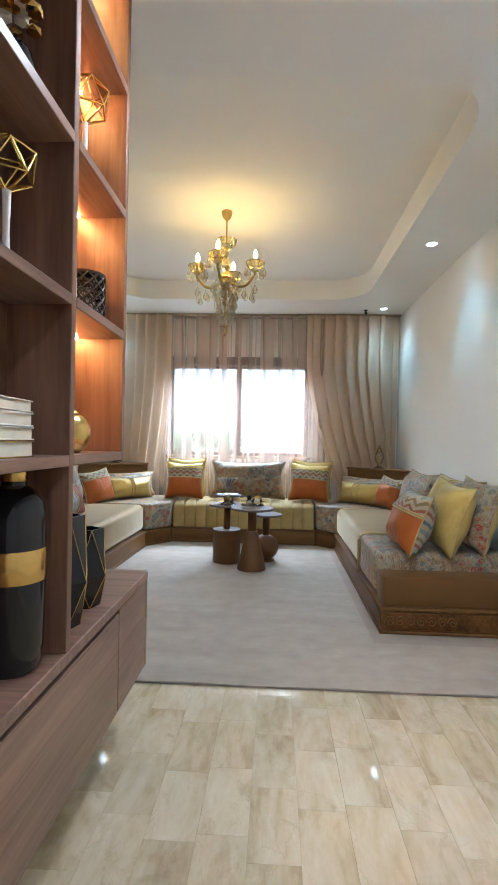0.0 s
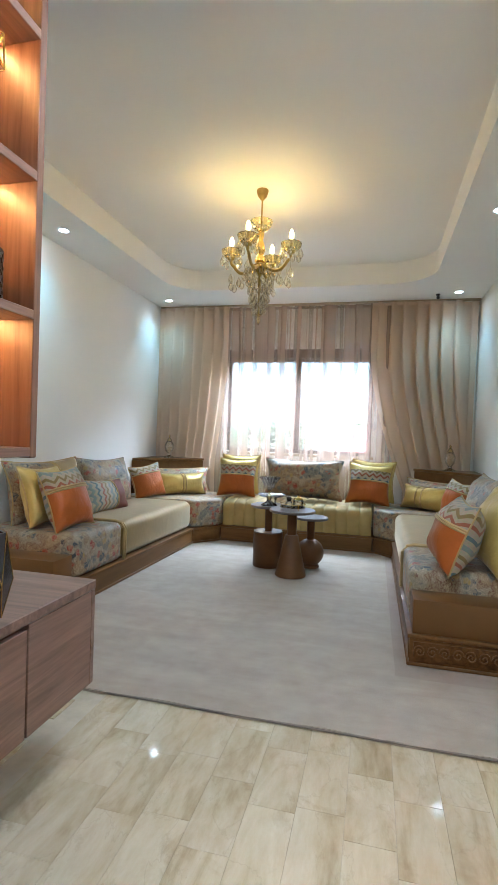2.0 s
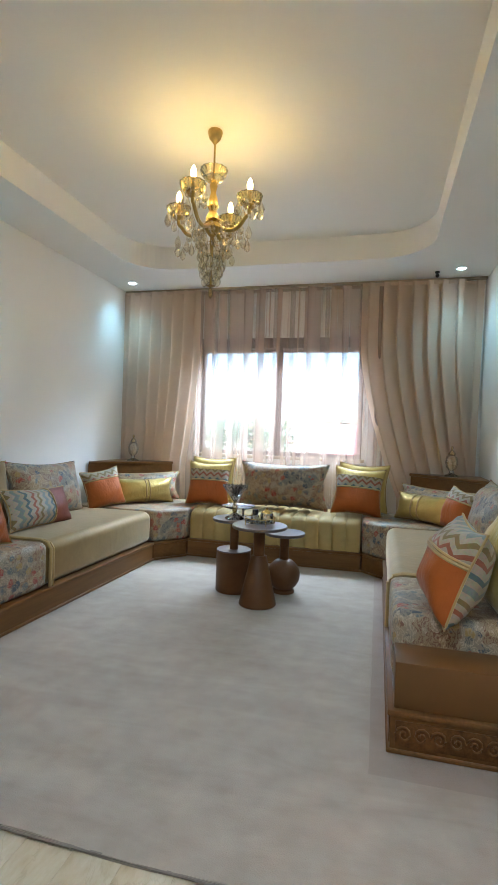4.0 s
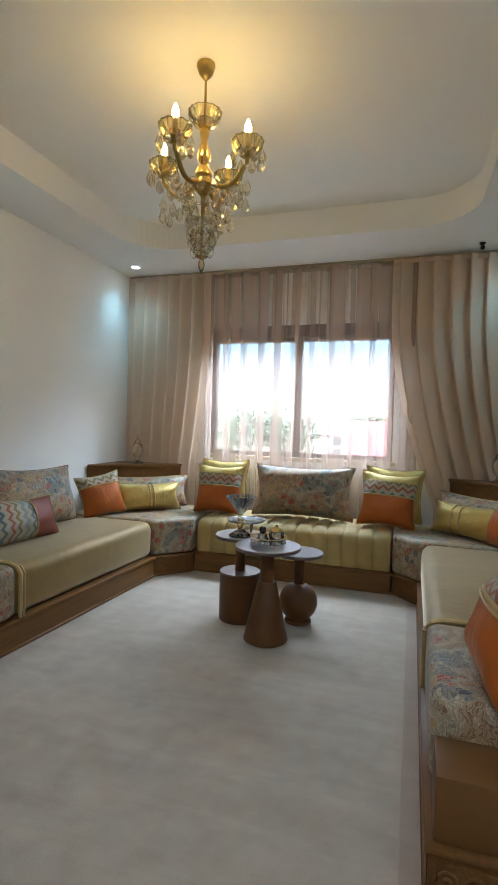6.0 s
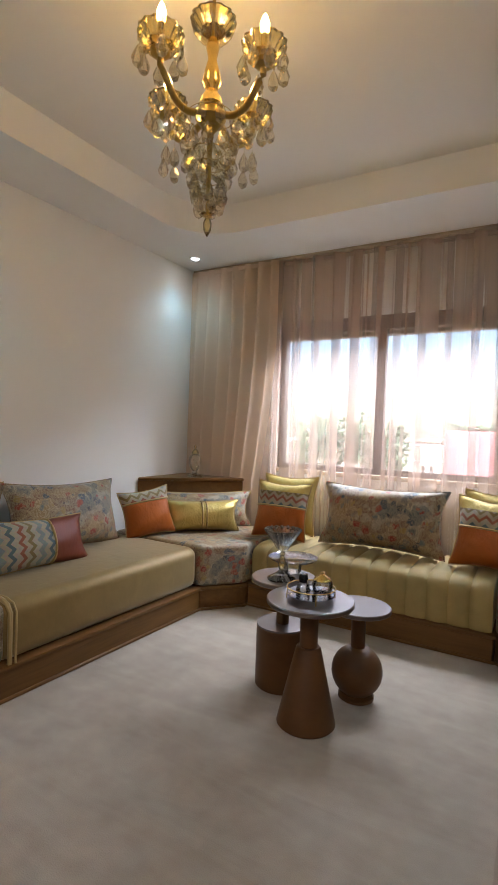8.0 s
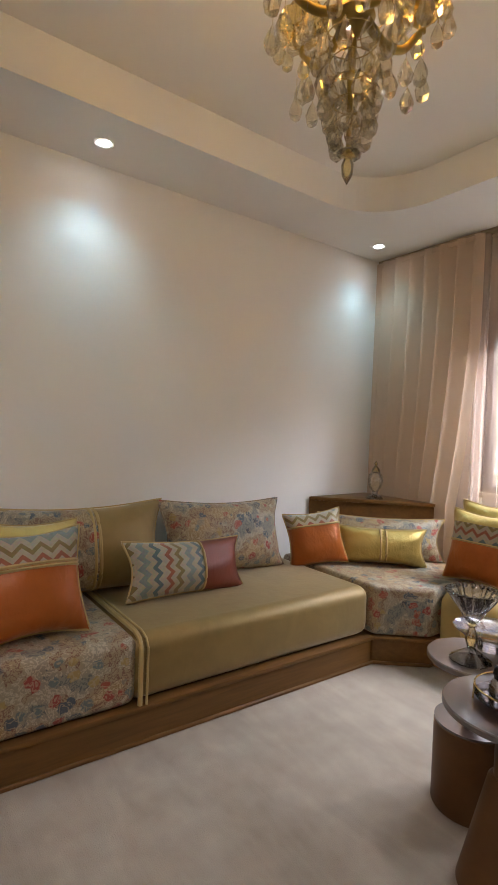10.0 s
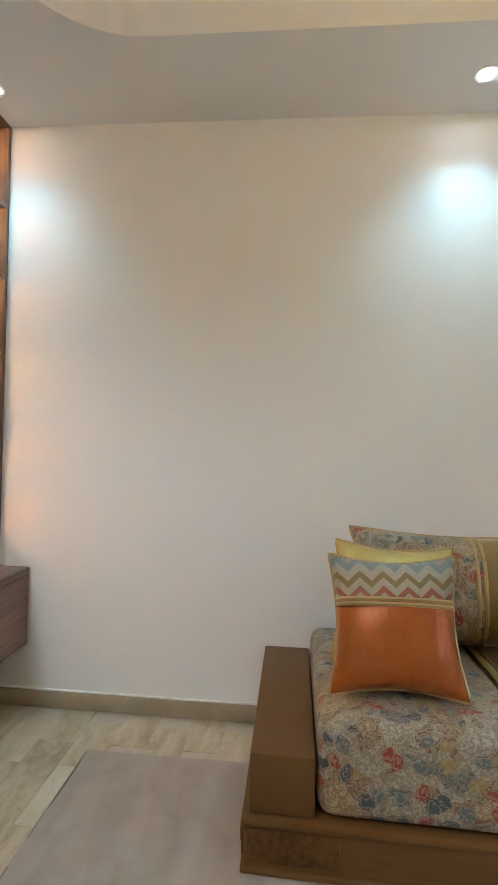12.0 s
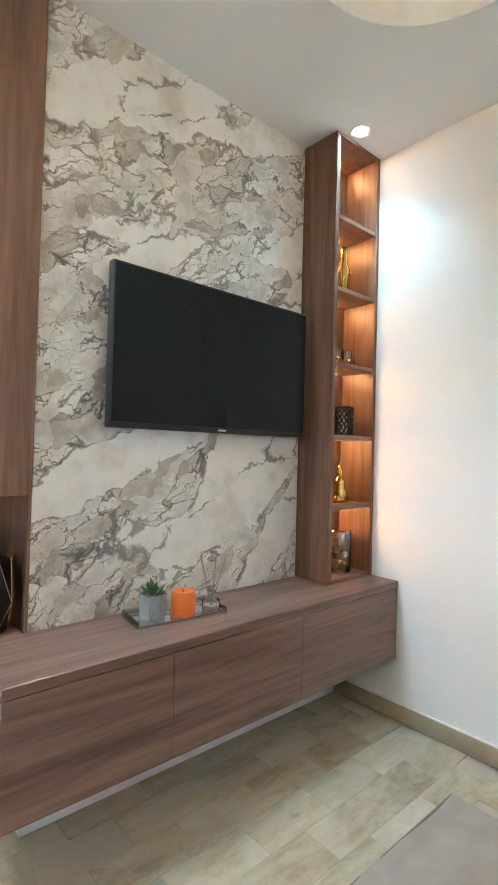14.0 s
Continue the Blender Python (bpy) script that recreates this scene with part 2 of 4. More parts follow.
    # darker band beside the east bench: x past 0.945, y past 3.05
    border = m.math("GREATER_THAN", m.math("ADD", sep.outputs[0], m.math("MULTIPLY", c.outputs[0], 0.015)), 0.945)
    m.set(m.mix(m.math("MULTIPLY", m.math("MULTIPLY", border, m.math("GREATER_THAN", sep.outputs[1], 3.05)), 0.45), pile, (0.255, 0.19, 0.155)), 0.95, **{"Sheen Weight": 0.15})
    m.bump(m.math("ADD", a.outputs[0], m.math("MULTIPLY", b.outputs[0], 0.8)), 0.4, 0.006)
    return m.mat


WALL = wall_paint("white_wall_paint", (0.86, 0.845, 0.81))
CEIL = wall_paint("white_ceiling_paint", (0.87, 0.86, 0.835))
WOOD_V = wood("walnut_upright_grain", (0.115, 0.055, 0.033), (0.25, 0.135, 0.085), "z")
WOOD_X = wood("walnut_long_grain", (0.125, 0.068, 0.047), (0.30, 0.175, 0.125), "x", 0.32)
WOOD_Y = wood("walnut_hall_grain", (0.125, 0.068, 0.047), (0.30, 0.175, 0.125), "y", 0.32)
SOFA_WOOD = wood("sofa_brown_wood", (0.115, 0.054, 0.017), (0.18, 0.085, 0.026), "x", 0.40, 0.22)
SOFA_WOOD_Y = wood("sofa_brown_wood_side", (0.115, 0.054, 0.017), (0.18, 0.085, 0.026), "y", 0.40, 0.22)
BRONZE = plain("bronze_brown_lacquer", (0.135, 0.064, 0.020), 0.45, spread=0.08, scale=6, bump=0.02, **{"Specular IOR Level": 0.25})
DARK_WOOD = plain("table_dark_veneer", (0.105, 0.043, 0.012), 0.50, spread=0.2, scale=9, bump=0.02, **{"Specular IOR Level": 0.3})
TABLE_TOP = plain("table_glossy_top", (0.060, 0.032, 0.024), 0.30, spread=0.12, scale=14, bump=0.0, **{"Specular IOR Level": 1.0, "Coat Weight": 1.0, "Coat IOR": 2.0, "Coat Roughness": 0.22})
BROCADE = brocade("floral_brocade")
GOLD_SATIN = satin("olive_gold_satin", (0.26, 0.165, 0.050), 0.52, 1.0, 0.30, 0.12)
GOLD_RIB = satin("channelled_gold_satin", (0.35, 0.25, 0.085), 0.68, 0.4, 0.0, 0.10)
GOLD_SHINY = satin("shiny_gold_satin", (0.54, 0.40, 0.12), 0.34, 0.2, 0.50, 0.9)
ORANGE = satin("burnt_orange_satin", (0.41, 0.105, 0.015), 0.38, 0.05, 0.25, 0.65)
RUST = satin("rust_red_velvet", (0.165, 0.028, 0.009), 0.50, 0.0, 0.10, 0.35)
TRIM = satin("gold_braid", (0.46, 0.32, 0.13), 0.45, 0.2, 0.3, 0.3)
CHEVRON = chevron("chevron_weave")
CHEVRON_SIDE = chevron("chevron_weave_sideways", "z", "x", 0.058, 0.028, 0.24)
SHEER = sheer("rose_beige_sheer", (0.68, 0.52, 0.44), 0.60, 0.18)
DRAPE = sheer("beige_voile_drape", (0.80, 0.63, 0.485), 0.16, 0.34)
RUG = rug_fibre()
FLOOR = floor_marble()
MARBLE = marble_wall()
BASE_STONE = plain("beige_stone_skirting", (0.40, 0.32, 0.21), 0.3, spread=0.2, scale=7, bump=0.02)
GROUT = plain("grout", (0.47, 0.40, 0.30), 0.6)
BRASS = plain("antique_brass", (0.40, 0.29, 0.10), 0.30, 1.0, 0.2, 30, 0.05)
GOLD = plain("polished_gold", (0.72, 0.50, 0.16), 0.22, 1.0, 0.12, 30, 0.03)
CRYSTAL = glass("amber_crystal", (0.99, 0.88, 0.55), 0.16, 0.08)
DROP = glass("smoky_clear_crystal", (0.99, 0.96, 0.87), 0.15, 0.04, 0.6)
CLEAR = glass("clear_glass", (0.98, 0.985, 0.98), 0.20, 0.06)
PANE = glass("window_glass", (0.97, 0.98, 0.98), 0.03, 0.0)
MIRROR = plain("tray_mirror", (0.75, 0.78, 0.76), 0.06, 1.0, 0.03, 5, 0.0)
BLACK = plain("black_glaze", (0.012, 0.012, 0.014), 0.12, 0.0, 0.1, 12, 0.01)
TV_BLACK = plain("screen_black", (0.006, 0.007, 0.008), 0.25, 0.0, 0.1, 3, 0.0, **{"Specular IOR Level": 0.22})
TV_EDGE = plain("screen_bezel", (0.010, 0.010, 0.011), 0.5)
FRAME_DARK = plain("dark_window_aluminium", (0.10, 0.07, 0.055), 0.4, 0.3)
WHITE = plain("white_plastic", (0.78, 0.78, 0.76), 0.4, spread=0.04)
CREAM = plain("cream_paper", (0.62, 0.56, 0.45), 0.8)
GREY_POT = plain("grey_concrete", (0.28, 0.29, 0.29), 0.85, spread=0.15, scale=60)
LEAF = plain("succulent_green", (0.07, 0.15, 0.04), 0.5, spread=0.3)
TREE_LEAF = plain("foliage_green", (0.06, 0.10, 0.04), 0.6, spread=0.35, scale=4)
CANDLE = plain("orange_wax", (0.78, 0.17, 0.02), 0.5, spread=0.06)
STICK = plain("reed_sticks", (0.42, 0.34, 0.24), 0.8)
PINK = plain("pink_planter_plastic", (0.58, 0.16, 0.16), 0.5)
CONCRETE = plain("pale_render", (0.55, 0.50, 0.44), 0.9, spread=0.12, scale=5)
RAIL = plain("white_rail_paint", (0.60, 0.58, 0.55), 0.5)
GROUND = plain("dusty_ground", (0.26, 0.22, 0.17), 0.95, spread=0.2, scale=0.6)
LED_NICHE = emitter("warm_niche_led", (1.0, 0.52, 0.18), 15.0)
LED = emitter("warm_led_strip", (1.0, 0.48, 0.15), 19.0)
LED_COOL = emitter("downlight_glow", (0.80, 0.94, 1.0), 6.0)
BULB = emitter("candle_bulb_glow", (1.0, 0.66, 0.20), 15.0)
LACE = plain("dark_lace_metal", (0.035, 0.026, 0.020), 0.45, 0.6)
CARVED = plain("carved_wood_frieze", (0.115, 0.050, 0.014), 0.45, 0.0, 0.55, 55, 0.9, **{"Specular IOR Level": 0.2})


# ---- mesh tools ----
def finish(name, bm, material, smooth=True):
    bmesh.ops.recalc_face_normals(bm, faces=bm.faces)
    me = bpy.data.meshes.new(name)
    bm.to_mesh(me)
    bm.free()
    for mt in (material if isinstance(material, (list, tuple)) else [material]):
        me.materials.append(mt)
    if smooth:
        for p in me.polygons:
            p.use_smooth = True
        me.set_sharp_from_angle(angle=radians(38))
    return me


def part(name, bm, material, parent=None, label="", smooth=True):
    ob = new(name, finish(name, bm, material, smooth))
    if parent is not None:
        ob.parent = parent
    if label:
        ob["label"] = label
    return ob


def thing(name, label, category, m=None, group=""):
    ob = new(name)
    ob.empty_display_size = 0.05
    if m is not None:
        ob.matrix_world = m
    return tagged(ob, label, category, group)


def setting(name, bm, material, label="", category="", smooth=False):
    return tagged(part(name, bm, material, None, "", smooth), label, category, "", "structure")


def box(x0, x1, y0, y1, z0, z1, bevel=0.0, segs=2, bm=None):
    b = bmesh.new()
    bmesh.ops.create_cube(b, size=1.0)
    for v in b.verts:
        v.co = Vector(((x0 + x1) / 2 + v.co.x * (x1 - x0), (y0 + y1) / 2 + v.co.y * (y1 - y0), (z0 + z1) / 2 + v.co.z * (z1 - z0)))
    if bevel:
        bmesh.ops.bevel(b, geom=b.edges[:], offset=bevel, segments=segs, profile=0.5, affect="EDGES")
    return join(bm, b)


def join(bm, b):
    if bm is None:
        return b
    me = bpy.data.meshes.new("tmp")
    b.to_mesh(me)
    b.free()
    bm.from_mesh(me)
    bpy.data.meshes.remove(me)
    return bm


def prism(pts, z0, z1, bevel=0.0, segs=3, bm=None):
    b = bmesh.new()
    low = [b.verts.new((x, y, z0)) for x, y in pts]
    high = [b.verts.new((x, y, z1)) for x, y in pts]
    b.faces.new(low[::-1])
    b.faces.new(high)
    n = len(pts)
    for i in range(n):
        b.faces.new((low[i], low[(i + 1) % n], high[(i + 1) % n], high[i]))
    bmesh.ops.recalc_face_normals(b, faces=b.faces)
    if bevel:
        bmesh.ops.bevel(b, geom=b.edges[:], offset=bevel, segments=segs, profile=0.5, affect="EDGES")
    return join(bm, b)


def lathe(profile, segs=28, at=(0, 0, 0), flute=0.0, flutes=12, bm=None):
    b = bmesh.new()
    rings = []
    for r, z in profile:
        ring = []
        for i in range(segs):
            a = 2 * math.pi * i / segs
            k = 1 + flute * abs(math.sin(a * flutes / 2))
            ring.append(b.verts.new((at[0] + r * k * math.cos(a), at[1] + r * k * math.sin(a), at[2] + z)))
        rings.append(ring)
    for lo, hi in zip(rings, rings[1:]):
        for i in range(segs):
            b.faces.new((lo[i], lo[(i + 1) % segs], hi[(i + 1) % segs], hi[i]))
    for ring, r in ((rings[0], profile[0][0]), (rings[-1], profile[-1][0])):
        if r > 1e-5:
            b.faces.new(ring)
    bmesh.ops.remove_doubles(b, verts=b.verts, dist=1e-5)
    return join(bm, b)


def tube(points, r, segs=8, bm=None, taper=1.0):
    b = bmesh.new()
    pts = [Vector(p) for p in points]
    rings = []
    for i, p in enumerate(pts):
        d = (pts[min(i + 1, len(pts) - 1)] - pts[max(i - 1, 0)]).normalized()
        ref = Vector((0, 0, 1)) if abs(d.z) < 0.9 else Vector((1, 0, 0))
        u = d.cross(ref).normalized()
        w = d.cross(u)
        rr = r * (1 + (taper - 1) * i / max(1, len(pts) - 1))
        rings.append([b.verts.new(p + rr * (u * math.cos(2 * math.pi * k / segs) + w * math.sin(2 * math.pi * k / segs))) for k in range(segs)])
    for lo, hi in zip(rings, rings[1:]):
        for i in range(segs):
            b.faces.new((lo[i], lo[(i + 1) % segs], hi[(i + 1) % segs], hi[i]))
    b.faces.new(rings[0])
    b.faces.new(rings[-1])
    return join(bm, b)


def ball(at, r, bm=None, sub=2, squash=(1, 1, 1)):
    b = bmesh.new()
    bmesh.ops.create_icosphere(b, subdivisions=sub, radius=r)
    for v in b.verts:
        v.co = Vector((at[0] + v.co.x * squash[0], at[1] + v.co.y * squash[1], at[2] + v.co.z * squash[2]))
    return join(bm, b)


# ---- structure ----
XL, XR, YF, YB, HS, HC = -1.90, 1.88, 6.52, -1.6, 2.75, 2.965
setting("floor", box(XL - 0.2, XR + 0.2, YB - 0.2, YF + 0.2, -0.2, -0.004), GROUT, "pale stone floor bed under the tiles", "floor")
setting("wall_west", box(XL - 0.2, XL, 1.55, YF + 0.2, 0, 3.2), WALL, "smooth white painted wall", "wall")
setting("wall_east", box(XR, XR + 0.2, YB - 0.2, YF + 0.2, 0, 3.2), WALL, "smooth white painted wall", "wall")
setting("wall_south", box(-0.5, XR, YB - 0.2, YB, 0, 3.2), WALL, "plain white painted wall", "wall")
W0, W1, WZ0, WZ1 = -1.02, 0.76, 0.96, 2.23
wall = box(XL, W0, YF, YF + 0.2, 0, 3.2)
box(W1, XR, YF, YF + 0.2, 0, 3.2, bm=wall)
box(W0, W1, YF, YF + 0.2, 0, WZ0, bm=wall)
box(W0, W1, YF, YF + 0.2, WZ1, 3.2, bm=wall)
setting("wall_north", wall, WALL, "white painted wall around a wide window", "wall")
# partition: the slab wall with the screen and the wall along the hall
setting("wall_partition", box(XL, -0.31, 1.45, 1.685, 0, HS), WALL, "white partition wall behind the marble slab", "wall")
setting("wall_hall", box(-0.5, -0.31, YB, 1.45, 0, HS), WALL, "white wall behind the hall shelving", "wall")

# lowered ceiling with a rounded opening
TX0, TX1, TY0, TY1, TR = -1.41, 1.31, 2.30, 5.77, 0.42


def rounded(x0, x1, y0, y1, r, n=14):
    pts = []
    for cx, cy, a0 in ((x1 - r, y1 - r, 0), (x0 + r, y1 - r, 90), (x0 + r, y0 + r, 180), (x1 - r, y0 + r, 270)):
        pts += [(cx + r * math.cos(radians(a0 + 90 * i / n)), cy + r * math.sin(radians(a0 + 90 * i / n))) for i in range(n + 1)]
    return pts


loop = rounded(TX0, TX1, TY0, TY1, TR)
bm = bmesh.new()
ring = [bm.verts.new((x, y, HS)) for x, y in loop]
rect = [bm.verts.new((x, y, HS)) for x, y in ((XL, YB), (XR, YB), (XR, YF), (XL, YF))]
edges = [bm.edges.new((vs[i], vs[(i + 1) % len(vs)])) for vs in (ring, rect) for i in range(len(vs))]
bmesh.ops.triangle_fill(bm, edges=edges, use_beauty=True)
up = [bm.verts.new((x, y, HC)) for x, y in loop]
for i in range(len(loop)):
    bm.faces.new((ring[i], ring[(i + 1) % len(loop)], up[(i + 1) % len(loop)], up[i]))
setting("ceiling_lowered", bm, CEIL, "white lowered ceiling border with rounded opening", "ceiling")
setting("ceiling", box(XL - 0.2, XR + 0.2, YB - 0.2, YF + 0.2, HC, HC + 0.2), CEIL, "plain white raised ceiling", "ceiling")

bb = box(XL, XL + 0.014, 1.69, 3.17, 0.0, 0.078, 0.003)
tagged(part("baseboard", bb, BASE_STONE), "beige polished stone skirting along the wall", "baseboard", "", "structure")

bead = box(XL, XL + 0.010, 1.69, 3.17, 0.079, 0.086, 0.002)
tagged(part("trim", bead, WALL), "thin white sealant line above the skirting", "trim", "", "structure")

# marble slab behind the screen
setting("marble_slab", box(-1.555, -0.312, 1.685, 1.70, 0.65, HS), MARBLE, "white marble slab with brown-grey veins", "wall panel")
setting("under_console_wall", box(XL, -0.31, 1.685, 1.69, 0.0, 0.29), WALL, "painted wall below the floating console", "wall")

# window
win = thing("window_1", "wide sliding window in a dark aluminium surround", "window")
win["kind"] = "structure"
fr = box(W0, W1, YF + 0.03, YF + 0.11, WZ1 - 0.11, WZ1)
box(W0, W1, YF + 0.03, YF + 0.11, WZ0, WZ0 + 0.05, bm=fr)
box(W0, W0 + 0.05, YF + 0.032, YF + 0.108, WZ0 + 0.05, WZ1 - 0.11, bm=fr)
box(W1 - 0.05, W1, YF + 0.032, YF + 0.108, WZ0 + 0.05, WZ1 - 0.11, bm=fr)
part("window_frame", fr, FRAME_DARK, win, "", False)
MIDX = -0.13
part("mullion", box(MIDX - 0.035, MIDX + 0.035, YF + 0.035, YF + 0.10, WZ0 + 0.05, WZ1 - 0.11, 0.004), FRAME_DARK, win, "", False)
part("window_sill", box(W0 - 0.03, W1 + 0.03, YF - 0.03, YF + 0.03, WZ0 - 0.03, WZ0 + 0.004, 0.004), BASE_STONE, win)
part("roller_shutter_box", box(W0, W1, YF + 0.115, YF + 0.2, WZ1 - 0.14, WZ1 - 0.002, 0.004), FRAME_DARK, win)
for a, b in ((W0 + 0.05, MIDX - 0.035), (MIDX + 0.035, W1 - 0.05)):
    p = part("pane", box(a, b, YF + 0.062, YF + 0.068, WZ0 + 0.05, WZ1 - 0.11), PANE, win, "", False)
    p.visible_shadow = False

# ---- outside ----
setting("ground", box(-400, 400, 9.0, 900, -6.2, -6.0), GROUND, "dusty pale ground far below the balcony", "ground")
balcony = thing("balcony", "pale rendered balcony with white metal railing", "balcony")
part("deck", box(-3.0, 3.0, YF + 0.22, 8.0, 0.3, 0.42), CONCRETE, balcony, "", False)
part("low_wall", box(-3.0, 3.0, 7.9, 8.0, 0.42, 0.72), CONCRETE, balcony, "", False)
for i in range(2):
    part("rail", tube([(-3.0, 7.95, 1.02 + 0.16 * i), (3.0, 7.95, 1.02 + 0.16 * i)], 0.016), RAIL, balcony)
for i in range(7):
    part("rail_post", box(-2.97 + i * 0.98, -2.93 + i * 0.98, 7.93, 7.97, 0.72, 1.20), RAIL, balcony, "", False)
planter = thing("planter", "pink plastic planter box on the balcony deck", "planter")
part("planter_box", prism([(0.22, 7.45), (0.70, 7.45), (0.70, 7.70), (0.22, 7.70)], 0.42, 1.34, 0.02), PINK, planter)
lf = bmesh.new()
for i in range(60):
    ball((random.uniform(0.25, 0.68), random.uniform(7.47, 7.68), 1.34 + random.uniform(0, 0.06)), 0.03, lf, 1, (1, 1, 0.5))
part("foliage", lf, TREE_LEAF, planter)


def leafy(name, label, x, y, z0, h, spread, n, leaf):
    t = thing(name, label, "plant")
    part("trunk", tube([(x, y, z0), (x + 0.03, y, z0 + h * 0.3), (x - 0.02, y + 0.02, z0 + h * 0.55)], 0.035 * h, 8, None, 0.6), STICK, t)
    limbs = bmesh.new()
    tips = []
    for i in range(9):
        a = i * 2.4
        tip = Vector((x + spread * 0.6 * math.cos(a), y + spread * 0.6 * math.sin(a), z0 + h * random.uniform(0.6, 0.95)))
        tips.append(tip)
        tube([(x, y, z0 + h * 0.45), (Vector((x, y, z0 + h * 0.5)) + tip) / 2, tip], 0.014 * h, 5, limbs, 0.4)
    part("limbs", limbs, STICK, t)
    verts, faces = [], []
    for i in range(n):
        c = random.choice(tips) + Vector([random.gauss(0, spread * 0.22) for _ in range(3)])
        u = Vector([random.uniform(-1, 1) for _ in range(3)]).normalized() * leaf
        w = u.cross(Vector([random.uniform(-1, 1) for _ in range(3)])).normalized() * leaf * 0.45
        k = len(verts)
        verts += [c - u, c + w, c + u, c - w]
        faces.append((k, k + 1, k + 2, k + 3))
    me = bpy.data.meshes.new("crown")
    me.from_pydata([tuple(v) for v in verts], [], faces)
    me.materials.append(TREE_LEAF)
    ob = new("crown", me)
    ob.parent = t


leafy("balcony_shrub", "leafy green shrub beside the balcony railing", -0.95, 7.6, 0.42, 1.0, 0.42, 900, 0.045)
leafy("balcony_shrub", "small leafy green shrub behind the glass", -0.45, 7.7, 0.42, 0.95, 0.3, 600, 0.04)
pot = part("plant_tub", lathe([(0.14, 0), (0.18, 0.3), (0.19, 0.32), (0.17, 0.32)], 20, (-0.95, 7.6, 0.42)), CONCRETE)
tagged(pot, "pale round tub holding the leafy shrub", "plant pot")
for i, (x, w, hgt, d) in enumerate(((-22, 14, 6.4, 60), (-4, 11, 5.4, 66), (12, 16, 6.0, 58))):
    hs = thing("house", "pale flat-roofed house far beyond the balcony", "house", None, "far houses")
    part("wall", box(x, x + w, d, d + 8, -6.0, -6.0 + hgt), CONCRETE, hs, "", False)
    part("roof", box(x - 0.2, x + w + 0.2, d - 0.2, d + 8.2, -6.0 + hgt, -5.7 + hgt), CONCRETE, hs, "", False)
    for k in range(4):
        part("window", box(x + 1 + k * w / 4, x + 2.2 + k * w / 4, d - 0.05, d + 0.05, -3.6, -2.2), FRAME_DARK, hs, "", False)


# ---- curtains ----
def curtain(name, label, x0, x1, y, z0, z1, folds, amp, lap, material, sweep=None, seed=1):
    """Soft wave pleats; with a lap over 1 each pleat folds back over itself."""
    rnd = random.Random(seed)
    n, rows = folds * 18, 30
    wob = [rnd.uniform(-0.16, 0.16) for _ in range(folds + 2)]
    flow = [rnd.uniform(-1, 1) for _ in range(folds + 2)]
    verts, faces = [], []
    for j in range(rows + 1):
        v = j / rows
        z = z0 + (z1 - z0) * v
        xx0, xx1 = (x0, x1) if sweep is None else sweep(x0, x1, z)
        pitch = (xx1 - xx0) / folds
        for i in range(n + 1):
            f = folds * i / n
            k = int(f)
            e = f - k
            mixed = wob[k] * (1 - e) + wob[k + 1] * e
            drift = (flow[k] * (1 - e) + flow[k + 1] * e) * (1 - v)
            ph = 2 * math.pi * (f + 0.5 * mixed)
            x = xx0 + pitch * (f + lap / (2 * math.pi) * math.sin(ph)) + 0.30 * pitch * drift
            yy = y + amp * (0.8 + 0.2 * v) * (math.sin(ph) + 0.25 * math.sin(2.1 * v + 3 * mixed)) + 0.25 * amp * drift
            verts.append((min(max(x, XL + 0.006), XR - 0.006), yy, z))
    for j in range(rows):
        for i in range(n):
            a = j * (n + 1) + i
            faces.append((a, a + 1, a + n + 2, a + n + 1))
    me = bpy.data.meshes.new(name)
    me.from_pydata(verts, [], faces)
    me.materials.append(material)
    for p in me.polygons:
        p.use_smooth = True
    cur = tagged(new(name, me), label, "curtain", "window curtains")
    band = box(x0, x1, y - 0.003, y + 0.003, z1 - 0.035, z1 - 0.002)
    part("heading_tape", band, material, cur, "", False)
    return cur


def sweep_left(x0, x1, z):
    k = max(0.0, (2.15 - z) / 1.3)
    return x0, x1 - 0.13 * min(1.0, k) ** 1.5


def sweep_right(x0, x1, z):
    k = max(0.0, (2.15 - z) / 1.3)
    return x0 + 0.30 * min(1.2, k) ** 1.6, x1 + 0.14 * min(1.0, k) ** 1.3


curtain("sheer_curtain", "rose-beige sheer curtain across the window", -1.10, 0.98, 6.43, 0.05, 2.722, 12, 0.048, 2.1, SHEER, None, 4)
curtain("voile_drape", "beige pleated voile drape hanging beside the window", XL + 0.02, -0.98, 6.375, 0.05, 2.722, 7, 0.028, 1.4, DRAPE, sweep_left, 7)
curtain("voile_drape", "beige pleated voile drape swept aside from the window", 0.72, XR - 0.20, 6.375, 0.05, 2.722, 7, 0.028, 1.4, DRAPE, sweep_right, 9)
curtain("sheer_curtain", "pale sheer curtain edge by the wall", 1.10, XR - 0.02, 6.44, 0.05, 2.722, 5, 0.026, 1.6, DRAPE, None, 12)
# track toned brown to give the shadow gap above the pleats
track = part("curtain_track", box(XL + 0.01, XR - 0.01, 6.40, 6.465, 2.732, 2.749), STICK, None, "", False)
tagged(track, "ceiling track that carries the curtains, browned for the shadow gap above them", "curtain track", "", "structure")


# ---- downlights ----
def downlight(x, y, watt=SPOT_WATT):
    t = thing("downlight", "small round white recessed ceiling downlight, lit; hall pair added as fill", "downlight", pose(x, y, HS), "ceiling downlights")
    part("ring", lathe([(0.032, -0.001), (0.044, -0.006), (0.049, -0.001)], 28), WHITE, t)
    part("lens", lathe([(0.0, -0.0035), (0.032, -0.0035), (0.032, -0.001)], 24), LED_COOL, t, "glowing cool white lens")
